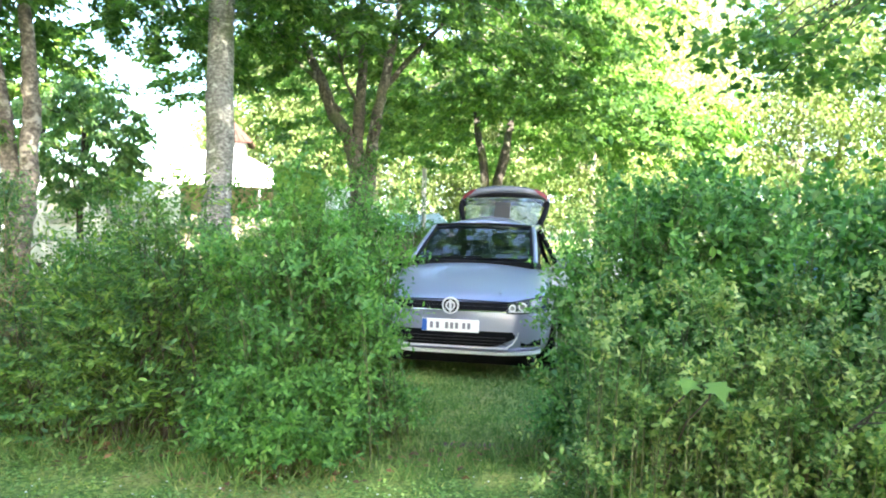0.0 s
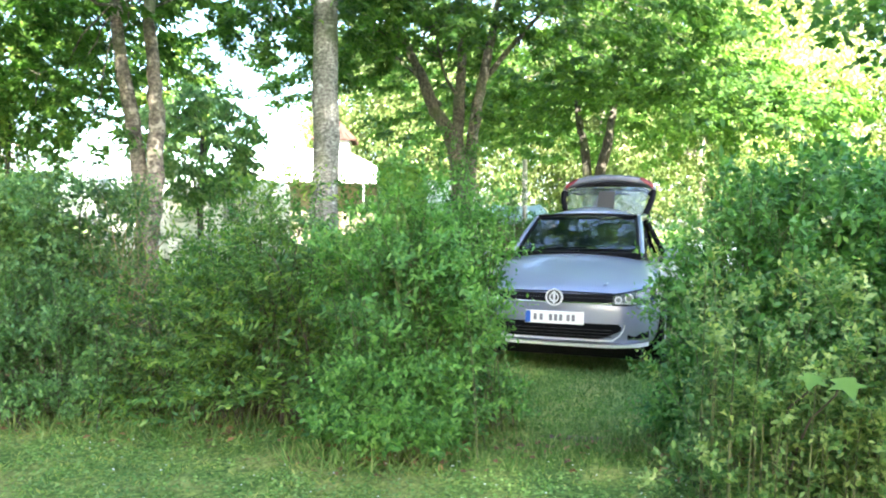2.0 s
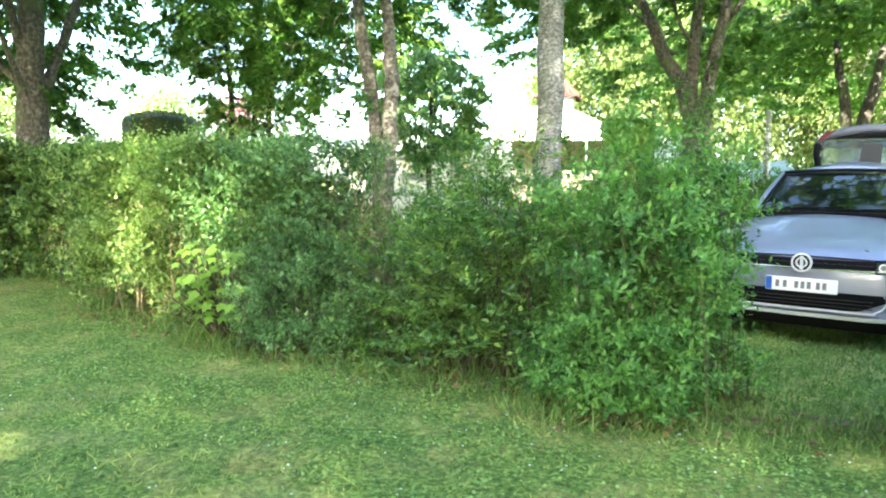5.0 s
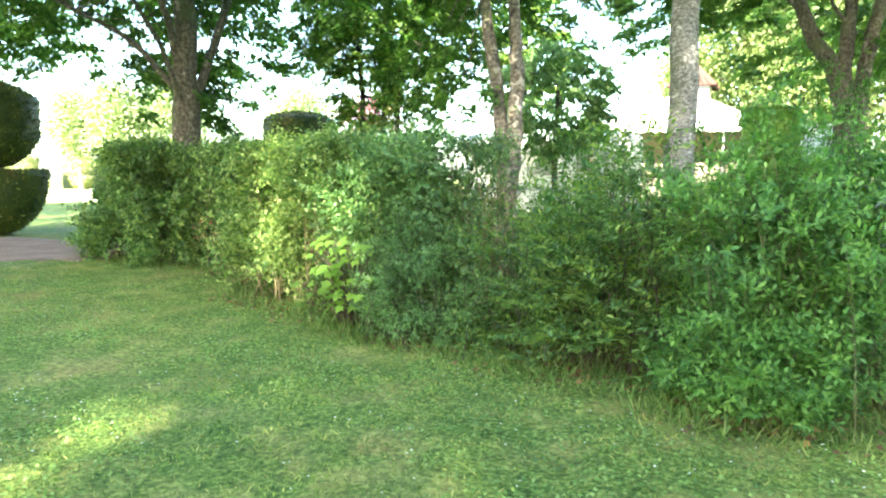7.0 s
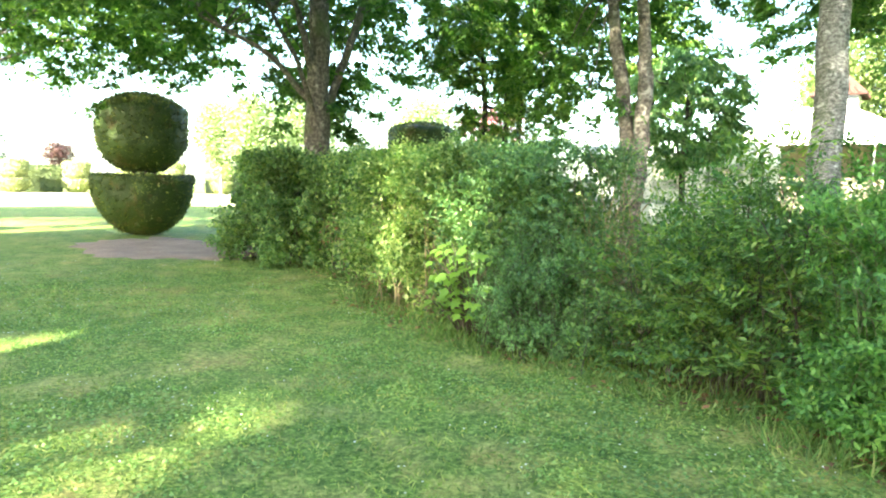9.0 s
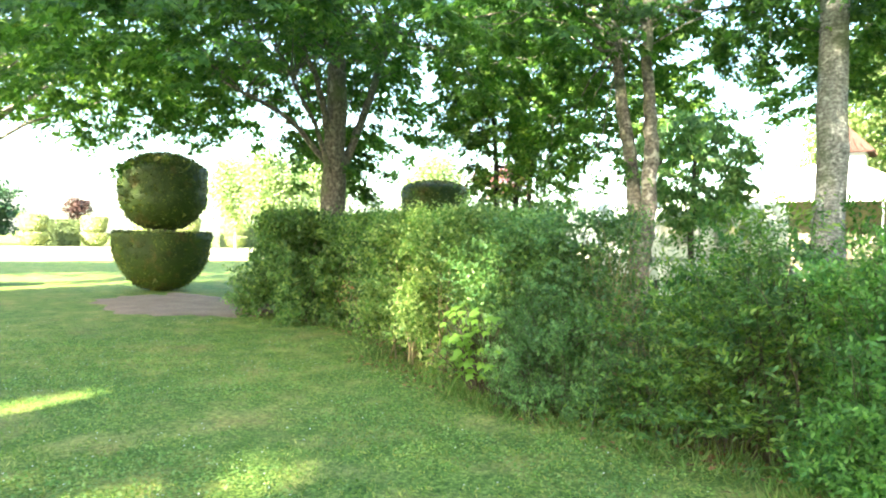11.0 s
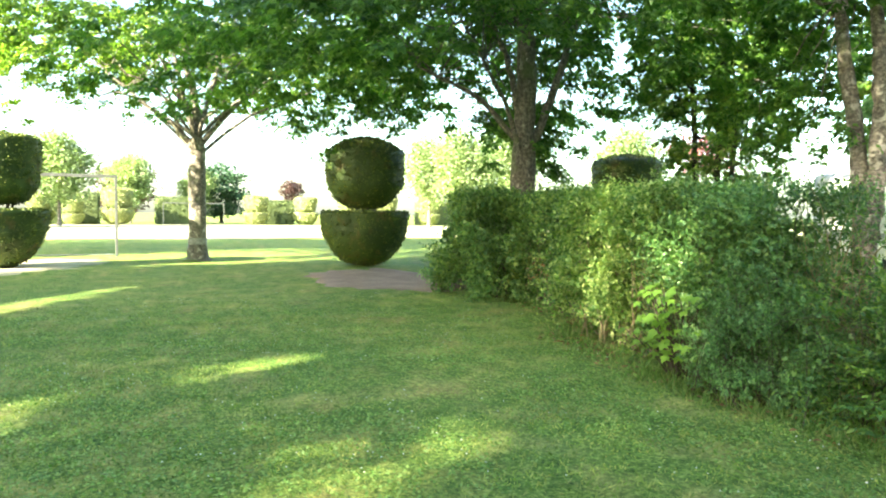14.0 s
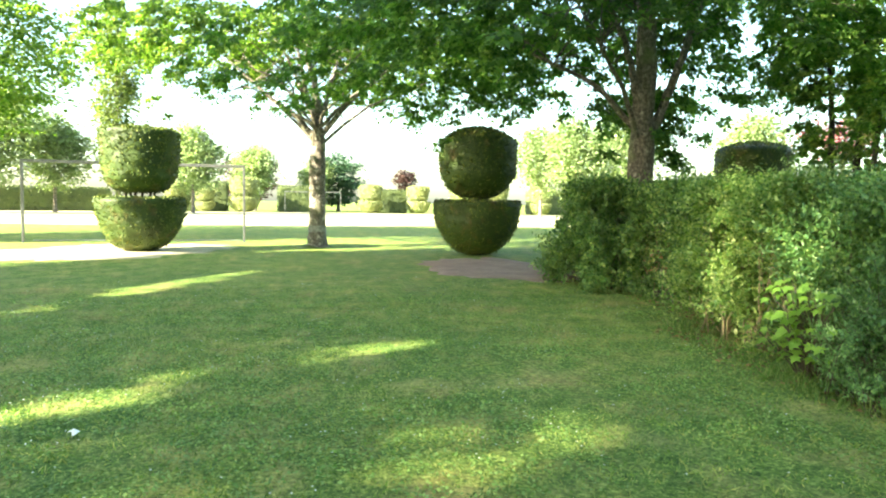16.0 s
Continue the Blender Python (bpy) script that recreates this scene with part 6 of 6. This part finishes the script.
def blades(count, xs, ys, length, width, wild, mask=None, seed=1):
    r = np.random.default_rng(seed)
    x, y = r.uniform(*xs, count), r.uniform(*ys, count)
    keep = np.ones(count, bool) if mask is None else mask(x, y, r)
    x, y = x[keep], y[keep]
    n = len(x)
    p = np.stack([x, y, np.full(n, -0.005)], -1)
    u = r.normal(0, wild, (n, 3)) * (1, 1, 0.2) + (0, 0, 1)
    tuft = 0.7 + 0.6 * np.clip(hump(p, 1.6, 4) + 0.5, 0, 1)
    ln = length * r.uniform(0.5, 1.3, n) * tuft
    return leaves(p, u, unit(r.normal(size=(n, 3)) * (1, 1, 0.1) + 1e-3), ln, width * r.uniform(0.7, 1.4, n))


def lawn_mask(x, y, r):
    d = np.hypot(x - 0.9, y - 0.8)
    return (y < edge(x) + 0.3) & (d > 1.6) & (r.random(len(x)) < np.clip(4.2 / d, 0.12, 1.0))


single("lawn_grass", [blades(150000, (-10, 4), (-4, 6.4), 0.036, 0.007, 1.0, lawn_mask, 2)], GRASS, pose(0, 0, 0), "short mown lawn grass", "grass", kind="stuff")
single("long_grass", [blades(30000, (-9.5, 6), (4.0, 6.6), 0.15, 0.008, 0.6, lambda x, y, r: np.abs(y - edge(x) + 0.02) < 0.1 + 0.22 * r.random(len(x)) * (0.4 + (x > -3.2)), 3)], STRAW, pose(0, 0, 0),
       "long seeding grass along the hedge foot", "grass", kind="stuff")
single("grass_tufts", [blades(26000, (-3.6, 2.4), (3.6, 5.4), 0.12, 0.008, 0.6, lambda x, y, r: (np.abs(y - edge(x) + 0.04) < 0.08 + 0.2 * r.random(len(x))) & (np.sin(x * 7.3 + 2 * np.sin(x * 2.9)) + np.sin(y * 11 + x * 3.1) > 1.4 * r.random(len(x)) - 0.9), 9)], STRAW, pose(0, 0, 0),
       "tall green grass tufts at the bushes' foot", "grass", kind="stuff")
single("pitch_grass", [blades(16000, (0.2, 2.6), (4.9, 8.4), 0.055, 0.008, 0.7, None, 4)], STRAW, pose(0, 0, 0), "rough grass in front of the car", "grass", kind="stuff")
r = np.random.default_rng(12)
n = 80000
x, y = r.uniform(-9, 3.5, n), r.uniform(-3, 5.6, n)
p = np.stack([x, y, r.uniform(0.018, 0.035, n)], -1)
keep = lawn_mask(x, y, r) & (y < edge(x)) & (hump(p, 0.9, 9) + 0.35 * hump(p, 4, 3) > -0.08)
p = p[keep]
single("clover", [leaves(p, r.normal(size=p.shape) * (1, 1, 0.2), r.normal(0, 0.45, p.shape) + (0, 0, 1), 0.021, 0.021)], CLOVER, pose(0, 0, 0), "low clover patches in the lawn", "clover", kind="stuff")
n = 2600
x, y = rng.uniform(-11, 3, n), rng.uniform(-4, 5.6, n)
keep = (y < edge(x) - 0.1) & (hump(np.stack([x, y, 0 * x], -1), 0.8, 2) > -0.05)
p = np.stack([x, y, rng.uniform(0.03, 0.055, n)], -1)[keep]
up = np.tile((0.0, 0.0, 1.0), (len(p), 1)) + rng.normal(0, 0.25, (len(p), 3))
petals = []
for a in range(3):
    u = np.tile((math.cos(a * 2.09), math.sin(a * 2.09), 0.0), (len(p), 1))
    petals.append(leaves(p - u * 0.0065, u, up, 0.013, 0.011))
single("daisies", petals, plain("daisy_white", (0.72, 0.72, 0.66), 0.7), pose(0, 0, 0), "small white daisies in the lawn", "flowers", kind="stuff")
n = 900
x = rng.uniform(-8, 5, n)
y = edge(x) + rng.normal(-0.02, 0.16, n)
p = np.stack([x, y, rng.uniform(0.02, 0.05, n)], -1)
single("leaf_litter", [leaves(p, rng.normal(size=(n, 3)) * (1, 1, 0.15), rng.normal(0, 0.3, (n, 3)) + (0, 0, 1), 0.06, 0.035)], DEADLEAF, pose(0, 0, 0), "dry brown fallen leaves at the hedge foot", "leaves", kind="stuff")
single("dead_leaf_spray", [clump_leaves(rng, np.array([(-6.35, 5.42, 0.75), (-6.3, 5.4, 0.6), (-9.1, 6.0, 0.55), (-9.15, 6.02, 0.4)]), 22, 0.07, 1.0, 0.05, 0.6)], DEADLEAF, pose(0, 0, 0), "rust-brown dead leaves caught in the hedge", "leaves", kind="stuff")
bm = bmesh.new()
vs = [bm.verts.new(q) for q in ((0, 0, 0.012), (0.06, 0.015, 0.03), (0.13, 0.0, 0.014), (0.11, 0.06, 0.035), (0.03, 0.05, 0.02), (0.06, 0.03, 0.05))]
for q in ((0, 1, 5), (1, 2, 5), (2, 3, 5), (3, 4, 5), (4, 0, 5)):
    bm.faces.new([vs[k] for k in q])
single("paper_scrap", bm, PLATE, pose(-3.25, -0.37, 0.012, 0, 0, 30) @ Matrix.Scale(0.75, 4), "crumpled white paper scrap on the lawn", "litter")
single("fallen_branch", rod([(-0.3, 0, 0.03), (0, 0.02, 0.06), (0.3, -0.03, 0.04)], 0.013, 6), TWIG_TAN, pose(-1.15, 5.62, 0, 0, 0, 8), "pale dry stick on bare earth", "branch")
